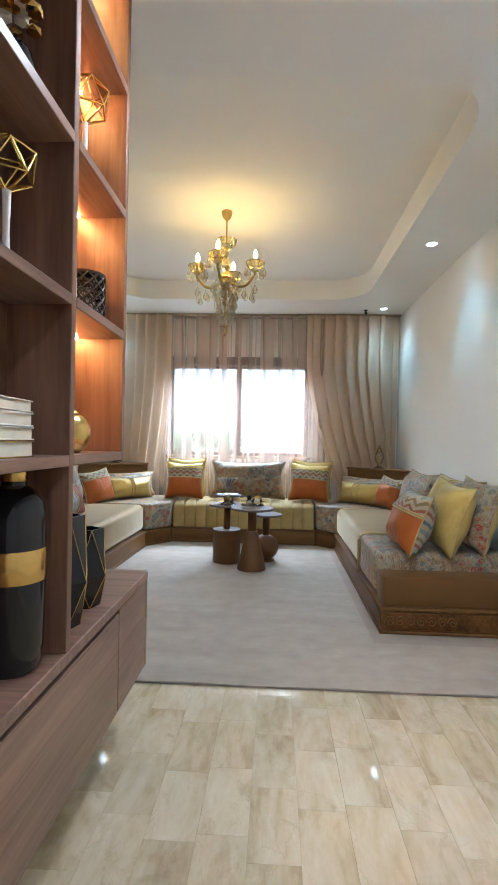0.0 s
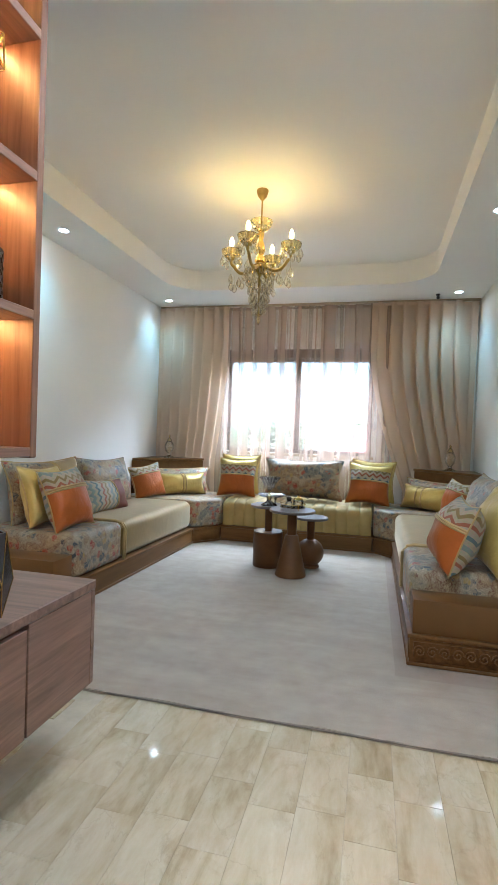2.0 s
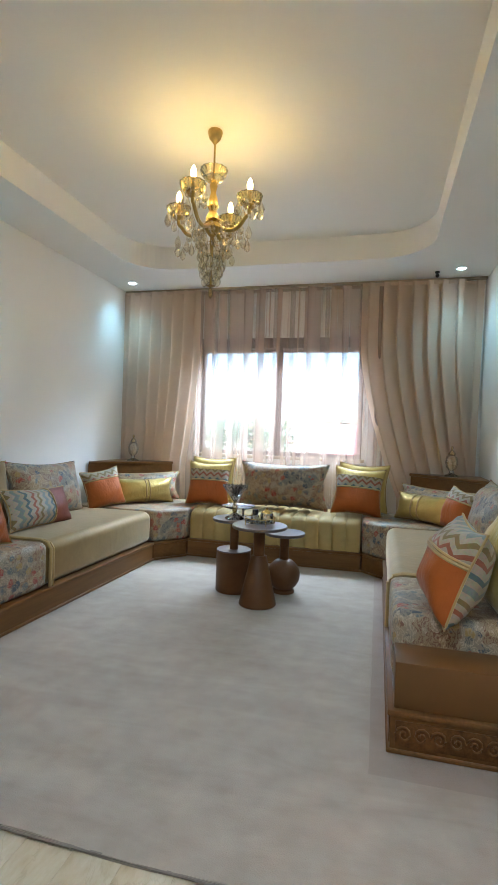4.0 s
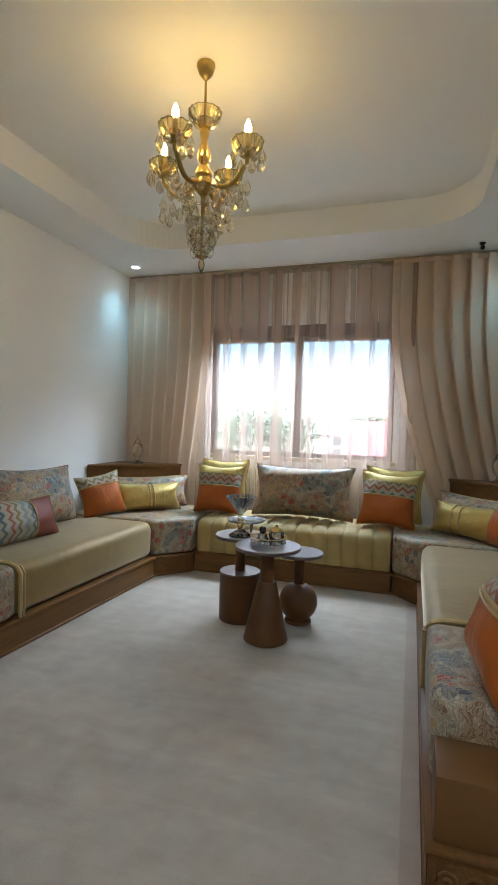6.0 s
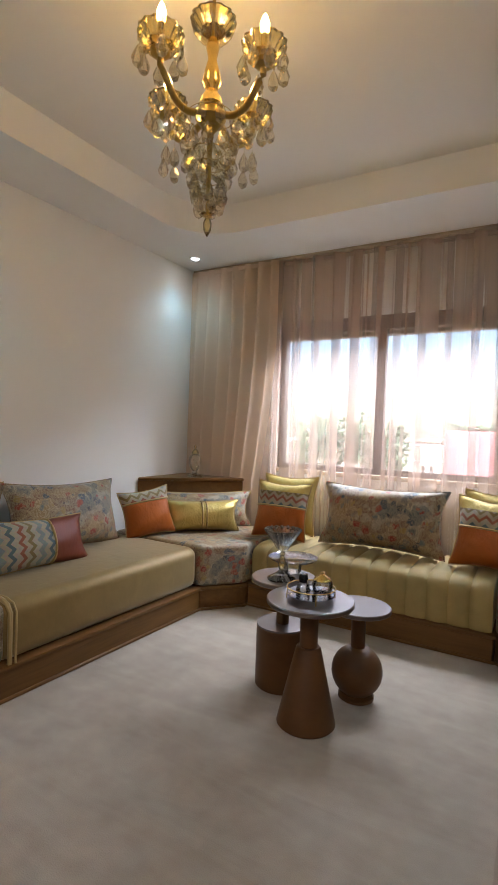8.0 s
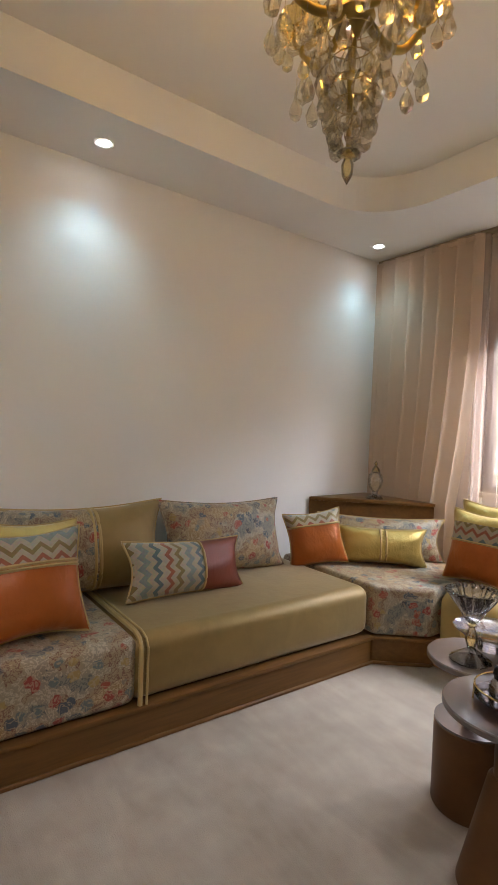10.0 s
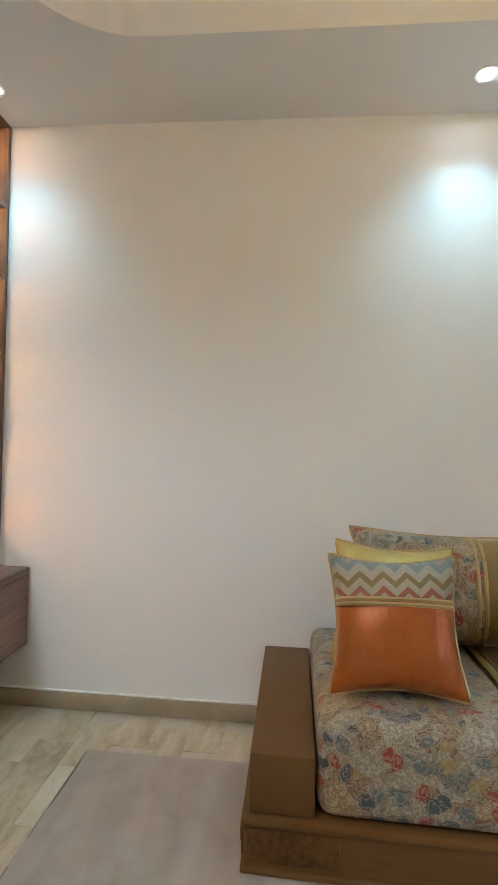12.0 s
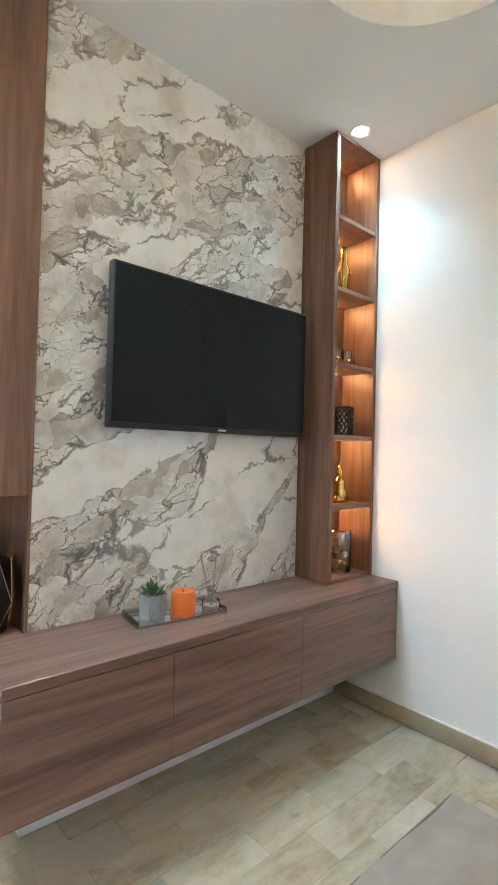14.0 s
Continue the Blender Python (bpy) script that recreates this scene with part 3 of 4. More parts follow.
    lamp = bpy.data.lights.new("downlight_lamp", "SPOT")
    # watts other than SPOT_WATT: the added hall fill, whiter, wider and softer
    lamp.energy, lamp.color = watt, (0.40, 0.82, 1.0) if watt == SPOT_WATT else (0.90, 0.95, 1.0)
    lamp.spot_size, lamp.spot_blend, lamp.shadow_soft_size = radians(112 if watt == SPOT_WATT else 154), 1.0 if watt == SPOT_WATT else 0.5, 0.035 if watt == SPOT_WATT else 0.22
    new("downlight_lamp", lamp).matrix_world = pose(x, y, HS - 0.012)


for x, y in ((-1.64, 1.97), (-1.665, 4.01), (-1.665, 6.12), (1.58, 1.97), (1.555, 4.18), (1.60, 6.14)):
    downlight(x, y)
# added fill: two unseen hall downlights that brighten floor and walls
for x, y, watt in ((0.8, -0.7, 0.3 * HALL_FILL_WATT), (0.62, 1.76, HALL_FILL_WATT)):
    downlight(x, y, watt)

cctv = thing("security_camera", "small dark security camera under the ceiling border", "security camera", pose(1.40, 6.2, HS))
part("mount", lathe([(0.0, 0), (0.022, 0), (0.022, -0.012), (0.008, -0.018), (0.008, -0.03)], 16), TV_EDGE, cctv)
part("head", ball((0, -0.01, -0.040), 0.020, None, 2, (0.9, 1.3, 0.9)), TV_EDGE, cctv)

# ---- rug ----
rug = bmesh.new()
nx, ny = 60, 60
grid = [[rug.verts.new((-1.585 + 3.26 * i / nx, 2.49 + 3.4 * j / ny + 0.006 * math.sin(i * 0.5) * (j == 0), 0.012 + 0.0015 * noise.noise(Vector((i * 0.6, j * 1.4, 0))))) for i in range(nx + 1)] for j in range(ny + 1)]
for j in range(ny):
    for i in range(nx):
        rug.faces.new((grid[j][i], grid[j][i + 1], grid[j + 1][i + 1], grid[j + 1][i]))
ret = bmesh.ops.extrude_face_region(rug, geom=rug.faces[:])
for v in ret["geom"]:
    if isinstance(v, bmesh.types.BMVert):
        v.co.z = 0.0
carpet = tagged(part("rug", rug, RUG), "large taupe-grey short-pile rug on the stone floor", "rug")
part("rug_binding", tube([(-1.585, 2.488, 0.008), (1.675, 2.488, 0.008)], 0.0045, 6), plain("rug_binding", (0.22, 0.185, 0.15), 0.9), carpet, "dark stitched edge")


# ---- sofas ----
SX, RX = -1.08, 1.01   # front faces of the side benches


def plinth(bm, pts, h=0.175):
    prism(pts, 0.012, h - 0.022, 0.004, 1, bm)
    cx = sum(p[0] for p in pts) / len(pts)
    cy = sum(p[1] for p in pts) / len(pts)
    out = [(x + 0.012 * (1 if x > cx else -1) * (0 if abs(x) > 1.8 else 1), y + 0.008 * (1 if y > cy else -1)) for x, y in pts]
    prism(out, h - 0.022, h, 0.006, 2, bm)
    prism(out, 0.012, 0.03, 0.004, 1, bm)
    return bm


def side_sofa(front, back, y0, y1, label):
    s = 1 if front > back else -1
    t = thing("sofa_bench", label, "sofa", None, "salon sofa")
    a, b = min(front, back), max(front, back)
    part("plinth", plinth(bmesh.new(), [(a, y0), (b, y0), (b, y1), (a, y1)]), SOFA_WOOD_Y, t, "brown wooden moulded plinth")
    arm = box(a + (0.012 if s < 0 else 0), b - (0.012 if s > 0 else 0), y0 + 0.012, y0 + 0.205, 0.175, 0.352, 0.006)
    part("end_block", arm, BRONZE, t, "square bronze-brown end block")
    fr = box(a + 0.02, b - 0.02, y0 - 0.008, y0 - 0.002, 0.045, 0.14, 0.002)
    part("carved_frieze", fr, CARVED, t, "carved floral frieze")
    for k in range(7):
        cx = front - s * (0.05 + 0.062 * k)
        curl = [(cx + (0.030 - 0.0016 * i) * math.cos(0.62 * i) * (1 if k % 2 else -1), y0 - 0.009, 0.092 + (0.034 - 0.0018 * i) * math.sin(0.62 * i)) for i in range(17)]
        part("carved_scroll", tube(curl, 0.0042, 6), SOFA_WOOD, t)
    f2 = box(front - 0.004, front + 0.004, y0 + 0.01, y0 + 0.28, 0.045, 0.14, 0.002)
    part("carved_frieze", f2, CARVED, t, "carved floral frieze")
    fx0, fx1 = (a + 0.02, b - 0.01) if s > 0 else (a + 0.01, b - 0.02)
    part("brocade_seat", box(fx0 - (0.006 if s < 0 else 0), fx1 + (0.006 if s > 0 else 0), y0 + 0.212, y0 + 0.84, 0.176, 0.468, 0.05, 4), BROCADE, t, "floral brocade seat cover")
    part("satin_seat", box(fx0, fx1, y0 + 0.80, y1 + 0.0, 0.176, 0.462, 0.07, 6), GOLD_SATIN, t, "olive-gold satin seat")
    e = front + s * 0.0
    yy = y0 + 0.845
    line = [(back + s * 0.05, yy, 0.47), (e - s * 0.07, yy, 0.47), (e - s * 0.022, yy, 0.455), (e + s * 0.002, yy, 0.42), (e + s * 0.002, yy, 0.18)]
    part("braid", tube(line, 0.011, 8), TRIM, t, "gold braid trim")
    part("braid", tube([(x, y + 0.03, z - 0.004) for x, y, z in line], 0.006, 8), TRIM, t, "gold braid trim")
    return t


west = side_sofa(SX, XL, 3.17, 5.44, "low bench sofa in olive-gold satin and floral brocade")
for child in west.children:      # the bench widens a little towards the window
    for v in child.data.vertices:
        v.co.x += 0.028 * (v.co.y - 3.4) * (v.co.x - XL) / (SX - XL)
side_sofa(RX, XR, 3.20, 5.57, "low bench sofa in gold satin and brocade, carved end")

LC = [(-1.02, 5.45), (-0.81, 5.70), (-0.81, 6.34), (-1.23, 6.34), (-1.885, 5.70), (-1.885, 5.47)]
RC = [(1.01, 5.58), (0.82, 5.75), (0.82, 6.34), (1.23, 6.34), (1.865, 5.72), (1.865, 5.58)]
for pts in (LC, RC):
    t = thing("corner_sofa", "angled corner seat in floral brocade on brown plinth", "sofa", None, "salon sofa")
    part("plinth", plinth(bmesh.new(), pts), SOFA_WOOD, t, "brown wooden moulded plinth")
    part("seat", prism([(x * 0.997, y) for x, y in pts], 0.176, 0.462, 0.03, 4), BROCADE, t)
cen = thing("centre_sofa", "channel-stitched gold satin bench seat under the window", "sofa", None, "salon sofa")
part("plinth", plinth(bmesh.new(), [(-0.80, 5.73), (0.81, 5.73), (0.81, 6.34), (-0.80, 6.34)]), SOFA_WOOD, cen, "brown wooden moulded plinth")
rib = bmesh.new()
NR, SUB = 13, 8
prof = [(6.33, 0.455), (6.0, 0.458), (5.86, 0.455), (5.79, 0.44), (5.755, 0.405), (5.748, 0.36), (5.75, 0.25), (5.752, 0.178)]
cols = []
for i in range(NR * SUB + 1):
    u = i / (NR * SUB)
    puff = abs(math.sin(math.pi * u * NR)) ** 0.45 * 0.017 - 0.012
    x = -0.79 + 1.59 * u
    cols.append([rib.verts.new((x, y - puff * (1 if k > 3 else 0.6 if k > 2 else 0.0), z + puff * (1 if k < 4 else 0.0))) for k, (y, z) in enumerate(prof)])
for lo, hi in zip(cols, cols[1:]):
    for k in range(len(prof) - 1):
        rib.faces.new((lo[k], hi[k], hi[k + 1], lo[k + 1]))
for c in (cols[0], cols[-1]):
    a = rib.verts.new((c[0].co.x, 6.33, 0.178))
    rib.faces.new((*c, a))
part("channelled_seat", rib, GOLD_RIB, cen, "ribbed gold satin seat")

for pts in ([(-1.885, 5.715), (-1.24, 6.345), (-1.885, 6.345)], [(1.865, 5.735), (1.24, 6.345), (1.865, 6.345)]):
    t = thing("corner_cabinet", "triangular brown wooden cabinet in the sofa corner", "cabinet")
    part("body", prism(pts, 0.0, 0.835, 0.004, 1), SOFA_WOOD, t)
    cx, cy = pts[2]
    part("top", prism([(x + (0.012 if x < 0 else -0.012) * (abs(y - 6.345) > 0.01 or abs(x) < 1.5), y - 0.008) for x, y in pts], 0.835, 0.862, 0.004, 2), SOFA_WOOD, t)


# ---- cushions ----
PINCH = 0.13


def pillow_mesh(w, h, d, bands, n=26, back=None, seed=0):
    """bands: (lower v, material) from the bottom up or, with sideways, from one end."""
    sideways, stops = bands
    mats = []
    for _, m in stops:
        if m not in mats:
            mats.append(m)
    if back and back not in mats:
        mats.append(back)
    rnd = random.Random(seed)
    p1, p2 = rnd.uniform(0, 6), rnd.uniform(0, 6)
    d = d * 1.32
    b = bmesh.new()
    sides = []
    for s in (-1, 1):
        g = []
        for j in range(n + 1):
            row = []
            for i in range(n + 1):
                u, v = 2 * i / n - 1, 2 * j / n - 1
                full = (max(0.0, 1 - abs(u) ** 2.3) * max(0.0, 1 - abs(v) ** 2.3)) ** 0.56
                x = w / 2 * u * (1 - PINCH * (1 - v * v) ** 1.2 * abs(u) ** 3)
                z = h / 2 * v * (1 - PINCH * (1 - u * u) ** 1.2 * abs(v) ** 3)
                fold = 0.06 * d * (math.sin(5 * u + p1 + 2 * v) + math.sin(7 * v + p2 - 3 * u) + 0.8 * math.sin(16 * (u - v) + p1) * abs(u * v)) * (abs(u * v) + 0.22) * full
                row.append(b.verts.new((x, s * (d / 2 * full + fold), z)))
            g.append(row)
        sides.append(g)
    for s, g in enumerate(sides):
        for j in range(n):
            for i in range(n):
                q = [g[j][i], g[j][i + 1], g[j + 1][i + 1], g[j + 1][i]]
                f = b.faces.new(q if s == 0 else q[::-1])
                k = ((i if sideways else j) + 0.5) / n
                for lo, m in stops:
                    if k >= lo:
                        f.material_index = mats.index(back if s == 1 and back else m)
    bmesh.ops.remove_doubles(b, verts=b.verts, dist=1e-5)
    return b, mats


def pillow(label, w, h, d, x, y, z, face, tilt=14, roll=0, bands=None, piping=TRIM, seams=(), seed=0, back=None):
    """face: the compass way in degrees in which the front looks (0: towards -y, 90: towards +x)."""
    t = thing("cushion", label, "cushion", pose(x, y, z, 0, 0, face) @ pose(0, 0, 0, -tilt, roll, 0), "sofa cushions")
    b, mats = pillow_mesh(w, h, d, bands, back=back, seed=seed)
    part("cover", b, mats, t)
    n = 24
    edge = []
    for k, (ua, va, ub, vb) in enumerate(((-1, -1, 1, -1), (1, -1, 1, 1), (1, 1, -1, 1), (-1, 1, -1, -1))):
        for i in range(n):
            f = i / n
            u, v = ua + (ub - ua) * f, va + (vb - va) * f
            edge.append((w / 2 * u * (1 - PINCH * (1 - v * v) ** 1.2 * abs(u) ** 3), 0, h / 2 * v * (1 - PINCH * (1 - u * u) ** 1.2 * abs(v) ** 3)))
    edge.append(edge[0])
    part("piping", tube(edge, 0.0055, 6), piping, t)
    for k in seams:
        line = []
        for i in range(21):
            u = -1 + 2 * i / 20
            uu, vv = (2 * k - 1, u) if bands[0] else (u, 2 * k - 1)
            full = (max(0.0, 1 - abs(uu) ** 2.3) * max(0.0, 1 - abs(vv) ** 2.3)) ** 0.56
            line.append((w / 2 * uu * (1 - PINCH * (1 - vv * vv) ** 1.2 * abs(uu) ** 3), -d * 0.66 * full - 0.004, h / 2 * vv * (1 - PINCH * (1 - uu * uu) ** 1.2 * abs(vv) ** 3)))
        part("braid", tube(line, 0.0075, 6), TRIM, t, "gold braid")
    return t


ALL_BRO = (False, [(0, BROCADE)])
ALL_GOLD = (False, [(0, GOLD_SHINY)])
TRIO = (False, [(0, ORANGE), (0.55, CHEVRON), (0.79, GOLD_SHINY)])
DUO2 = (False, [(0, ORANGE), (0.65, CHEVRON)])
DUO = (False, [(0, ORANGE), (0.74, CHEVRON)])
# along the west wall
pillow("long back cushion, half brocade and half olive-gold satin", 0.92, 0.48, 0.20, -1.74, 3.99, 0.69, 90, 12, 0, (True, [(0, BROCADE), (0.52, GOLD_SATIN)]), TRIM, (0.52, 0.55), 1)
pillow("large floral brocade back cushion against the wall", 0.90, 0.46, 0.20, -1.72, 4.86, 0.68, 90, 15, 2, ALL_BRO, BROCADE, (), 2)
pillow("narrow cushion, half zigzag weave and half rust velvet", 0.72, 0.30, 0.15, -1.50, 4.47, 0.595, 90, 22, 3, (True, [(0, CHEVRON_SIDE), (0.58, RUST)]), TRIM, (0.58,), 3)
pillow("shiny gold satin square cushion against the brocade", 0.44, 0.44, 0.15, -1.53, 3.67, 0.685, 88, 18, 2, ALL_GOLD, TRIM, (), 21)
pillow("burnt orange cushion with zigzag band", 0.43, 0.45, 0.17, -1.32, 3.635, 0.68, 86, 22, -2, DUO2, TRIM, (0.615, 0.65), 4, CHEVRON)
pillow("small orange satin cushion with zigzag edge", 0.40, 0.37, 0.16, -1.58, 5.50, 0.63, 62, 16, -8, DUO, TRIM, (0.72,), 5)
# west corner
pillow("wide low brocade cushion across the sofa corner", 0.90, 0.31, 0.16, -1.46, 6.02, 0.605, 45, 10, 0, ALL_BRO, TRIM, (), 6)
pillow("narrow shiny gold cushion with centre braid", 0.60, 0.25, 0.15, -1.34, 5.89, 0.585, 45, 14, 0, (True, [(0, GOLD_SHINY)]), TRIM, (0.48, 0.54), 7)
# under the window
pillow("shiny gold square cushion behind an orange one", 0.47, 0.46, 0.14, -0.72, 6.20, 0.71, 0, 8, 0, ALL_GOLD, TRIM, (), 8)
pillow("orange and zigzag square cushion on the gold bench", 0.46, 0.45, 0.16, -0.72, 6.07, 0.675, 0, 14, 0, TRIO, TRIM, (0.55,), 9)
pillow("wide floral brocade cushion under the window", 0.90, 0.46, 0.20, 0.03, 6.16, 0.69, 0, 14, 0, ALL_BRO, BROCADE, (), 10)
pillow("shiny gold square cushion behind an orange one", 0.48, 0.46, 0.14, 0.80, 6.21, 0.71, 0, 8, 2, ALL_GOLD, TRIM, (), 11)
pillow("orange and zigzag square cushion on the gold bench", 0.47, 0.46, 0.17, 0.76, 6.08, 0.68, -4, 15, 3, TRIO, TRIM, (0.55,), 12)
# east corner
pillow("wide low brocade cushion across the sofa corner", 0.88, 0.31, 0.16, 1.46, 6.02, 0.605, -45, 10, 0, ALL_BRO, TRIM, (), 13)
pillow("narrow shiny gold cushion with two braids", 0.58, 0.25, 0.15, 1.33, 5.91, 0.585, -42, 14, 0, (True, [(0, GOLD_SHINY)]), TRIM, (0.40, 0.52), 14)
pillow("small orange satin cushion with zigzag edge", 0.38, 0.35, 0.15, 1.58, 5.56, 0.625, -65, 16, 6, DUO, TRIM, (0.72,), 15)
# along the east wall
pillow("large floral brocade back cushion against the wall", 0.90, 0.46, 0.20, 1.70, 4.92, 0.68, -90, 15, 0, ALL_BRO, BROCADE, (), 16)
pillow("long back cushion, half brocade and half gold satin", 0.92, 0.46, 0.20, 1.71, 4.02, 0.69, -90, 13, 0, (True, [(0, GOLD_SATIN), (0.48, BROCADE)]), TRIM, (0.48,), 17)
pillow("brocade square cushion near the sofa end", 0.46, 0.47, 0.16, 1.70, 3.58, 0.70, -80, 14, 4, ALL_BRO, TRIM, (), 18, GOLD_SHINY)
pillow("shiny gold satin square cushion", 0.47, 0.47, 0.18, 1.50, 3.55, 0.69, -82, 17, 5, ALL_GOLD, TRIM, (), 19)
pillow("burnt orange cushion with zigzag band", 0.41, 0.41, 0.19, 1.26, 3.52, 0.655, -86, 20, 3, DUO2, TRIM, (0.615, 0.65), 20, CHEVRON)


# ---- console, shelving and screen ----
CT, CB, CF, HF = 0.655, 0.292, 2.055, -0.136   # console top, underside, salon front, hall front
con = thing("floating_console", "long wall-hung walnut console with flat drawer fronts", "console")
top = prism([(XL + 0.002, 1.70), (-0.308, 1.70), (-0.308, -0.9), (HF, -0.9), (HF, CF), (XL + 0.002, CF)], CT - 0.032, CT, 0.003, 1)
part("worktop", top, WOOD_X, con)
body = box(XL + 0.002, HF - 0.022, 1.70, CF - 0.024, CB + 0.004, CT - 0.034)
box(-0.308, HF - 0.022, -0.9, 1.70, CB + 0.004, CT - 0.034, bm=body)
part("carcass", body, WOOD_X, con, "", False)
for a, b in ((XL + 0.006, -1.232), (-1.2305, -0.642), (-0.6405, HF - 0.002)):
    part("drawer_front", box(a, b, CF - 0.022, CF - 0.002, CB, CT - 0.0345, 0.0012, 1), WOOD_X, con)
part("end_panel", box(HF - 0.02, HF - 0.002, 1.705, CF - 0.024, CB, CT - 0.034, 0.002, 1), WOOD_Y, con)
for a, b in ((0.62, 1.698), (-0.46, 0.614), (-0.9, -0.466)):
    part("drawer_front", box(HF - 0.02, HF - 0.002, a, b, CB, CT - 0.046, 0.002, 1), WOOD_Y, con)

LV = [1.125, 1.505, 1.885, 2.27, 2.655]   # shelf tops
hall = thing("hall_shelving", "tall open walnut shelving with warm lit display column", "shelving")
part("divider", box(-0.308, HF, 1.285, 1.313, CT, 2.748, 0.002, 1), WOOD_V, hall)
part("side_panel", box(-0.308, HF, 1.685, 1.712, LV[0] - 0.03, 2.748, 0.002, 1), WOOD_V, hall)
part("back_panel", box(-0.309, -0.292, 1.313, 1.685, LV[0], 2.748), WOOD_V, hall, "", False)
part("back_panel", box(-0.309, -0.292, -0.9, 1.285, CT, 2.748), WOOD_V, hall, "", False)
part("wall_end_panel", box(-0.311, -0.302, 1.313, 1.70, CT, LV[0] - 0.03), WOOD_V, hall, "", False)
part("side_panel", box(-0.308, HF, -0.92, -0.9, CB, 2.748, 0.002, 1), WOOD_V, hall)
part("divider", box(-0.292, HF, 0.30, 0.326, CT, 2.748, 0.002, 1), WOOD_V, hall)
for z in LV:
    part("shelf", box(-0.292, HF + 0.001, 1.313, 1.685, z - 0.026, z, 0.002, 1), WOOD_Y, hall)
    part("shelf", box(-0.292, HF + 0.001, 0.326, 1.285, z - 0.026, z, 0.002, 1), WOOD_Y, hall)
    part("shelf", box(-0.292, HF + 0.001, -0.9, 0.30, z - 0.026, z, 0.002, 1), WOOD_Y, hall)
for z in LV[1:]:
    part("led_strip", box(-0.286, -0.276, 1.33, 1.67, z - 0.033, z - 0.0265), LED, hall, "glowing warm light strip", False)
part("led_strip", box(-0.286, -0.276, 1.33, 1.67, 2.735, 2.742), LED, hall, "glowing warm light strip", False)

NX0, NX1, NY0, NY1 = XL + 0.003, -1.555, 1.70, 1.905
nic = thing("corner_shelving", "narrow walnut shelf tower with warm lit niches", "shelving")
part("side_panel", box(NX1 - 0.025, NX1, NY0, NY1, CT, 2.735, 0.002, 1), WOOD_V, nic)
part("side_panel", box(NX0, NX0 + 0.022, NY0, NY1, CT, 2.735, 0.002, 1), WOOD_V, nic)
part("back_panel", box(NX0 + 0.022, NX1 - 0.025, NY0, NY0 + 0.012, CT, 2.735), WOOD_V, nic, "", False)
part("top_panel", box(NX0, NX1, NY0, NY1, 2.735, 2.748, 0.002, 1), WOOD_V, nic)
NLV = [1.012, 1.342, 1.684, 2.036, 2.372]
for z in NLV:
    part("shelf", box(NX0 + 0.022, NX1 - 0.025, NY0 + 0.012, NY1 - 0.006, z - 0.022, z, 0.002, 1), WOOD_X, nic)
part("shelf", box(NX0 + 0.022, NX1 - 0.025, NY0 + 0.012, NY1 - 0.004, CT, CT + 0.018, 0.002, 1), WOOD_X, nic)
for z in NLV + [2.735 + 0.0225]:
    part("led_strip", box(NX0 + 0.10, NX1 - 0.06, NY0 + 0.016, NY0 + 0.026, z - 0.030, z - 0.0228), LED_NICHE, nic, "glowing warm light strip", False)

tv = thing("television", "black flat television, switched off, on a marble slab", "television")
part("screen", box(-1.476, -0.526, 1.803, 1.806, 1.345, 1.885), TV_BLACK, tv, "dark glossy screen", False)
bz = box(-1.484, -0.518, 1.765, 1.803, 1.323, 1.894, 0.006)
part("housing", bz, TV_EDGE, tv)
part("wall_bracket", box(-1.2, -0.8, 1.70, 1.766, 1.45, 1.75), TV_EDGE, tv, "", False)
part("maker_mark", box(-1.02, -0.98, 1.8035, 1.8055, 1.330, 1.337), WHITE, tv, "small pale maker's mark", False)

# tray with pot, candle and scent bottle on the console
tray = thing("mirror_tray", "small rectangular mirrored tray on the console", "tray", pose(-0.78, 1.84, CT, 0, 0, -8))
part("base", box(-0.17, 0.17, -0.075, 0.075, 0, 0.010, 0.002, 1), MIRROR, tray)
for a, b, c, d in ((-0.17, 0.17, -0.078, -0.072), (-0.17, 0.17, 0.072, 0.078), (-0.173, -0.167, -0.075, 0.075), (0.167, 0.173, -0.075, 0.075)):
    part("rim", box(a, b, c, d, 0.0, 0.024, 0.001, 1), CLEAR, tray, "clear glass rim", False)
succ = thing("succulent_pot", "green succulent in a grey concrete pot", "potted plant", pose(-0.685, 1.84, CT + 0.0105))
part("pot", lathe([(0.0, 0), (0.043, 0), (0.047, 0.008), (0.050, 0.085), (0.044, 0.085), (0.043, 0.07), (0.0, 0.07)], 8), GREY_POT, succ)
for k in range(26):
    a, e = k * 2.4, 0.15 + 0.045 * k
    d = Vector((math.cos(a) * math.sin(e), math.sin(a) * math.sin(e), math.cos(e)))
    s = Vector((-math.sin(a), math.cos(a), 0))
    p0 = Vector((0, 0, 0.072))
    L = 0.045 + 0.012 * (k % 3)
    b = bmesh.new()
    upv = d.cross(s)
    vs = [b.verts.new(p) for p in (p0 - s * 0.006, p0 + s * 0.006, p0 + d * L * 0.6 + s * 0.011, p0 + d * L, p0 + d * L * 0.6 - s * 0.011)]
    tip = b.verts.new(p0 + d * L * 0.55 + upv * 0.006)
    for i in range(5):
        b.faces.new((vs[i], vs[(i + 1) % 5], tip))
    b.faces.new(vs[::-1])
    part("leaf", b, LEAF, succ)
cand = thing("pillar_candle", "bright orange pillar candle on the mirrored tray", "candle", pose(-0.785, 1.88, CT + 0.0105))
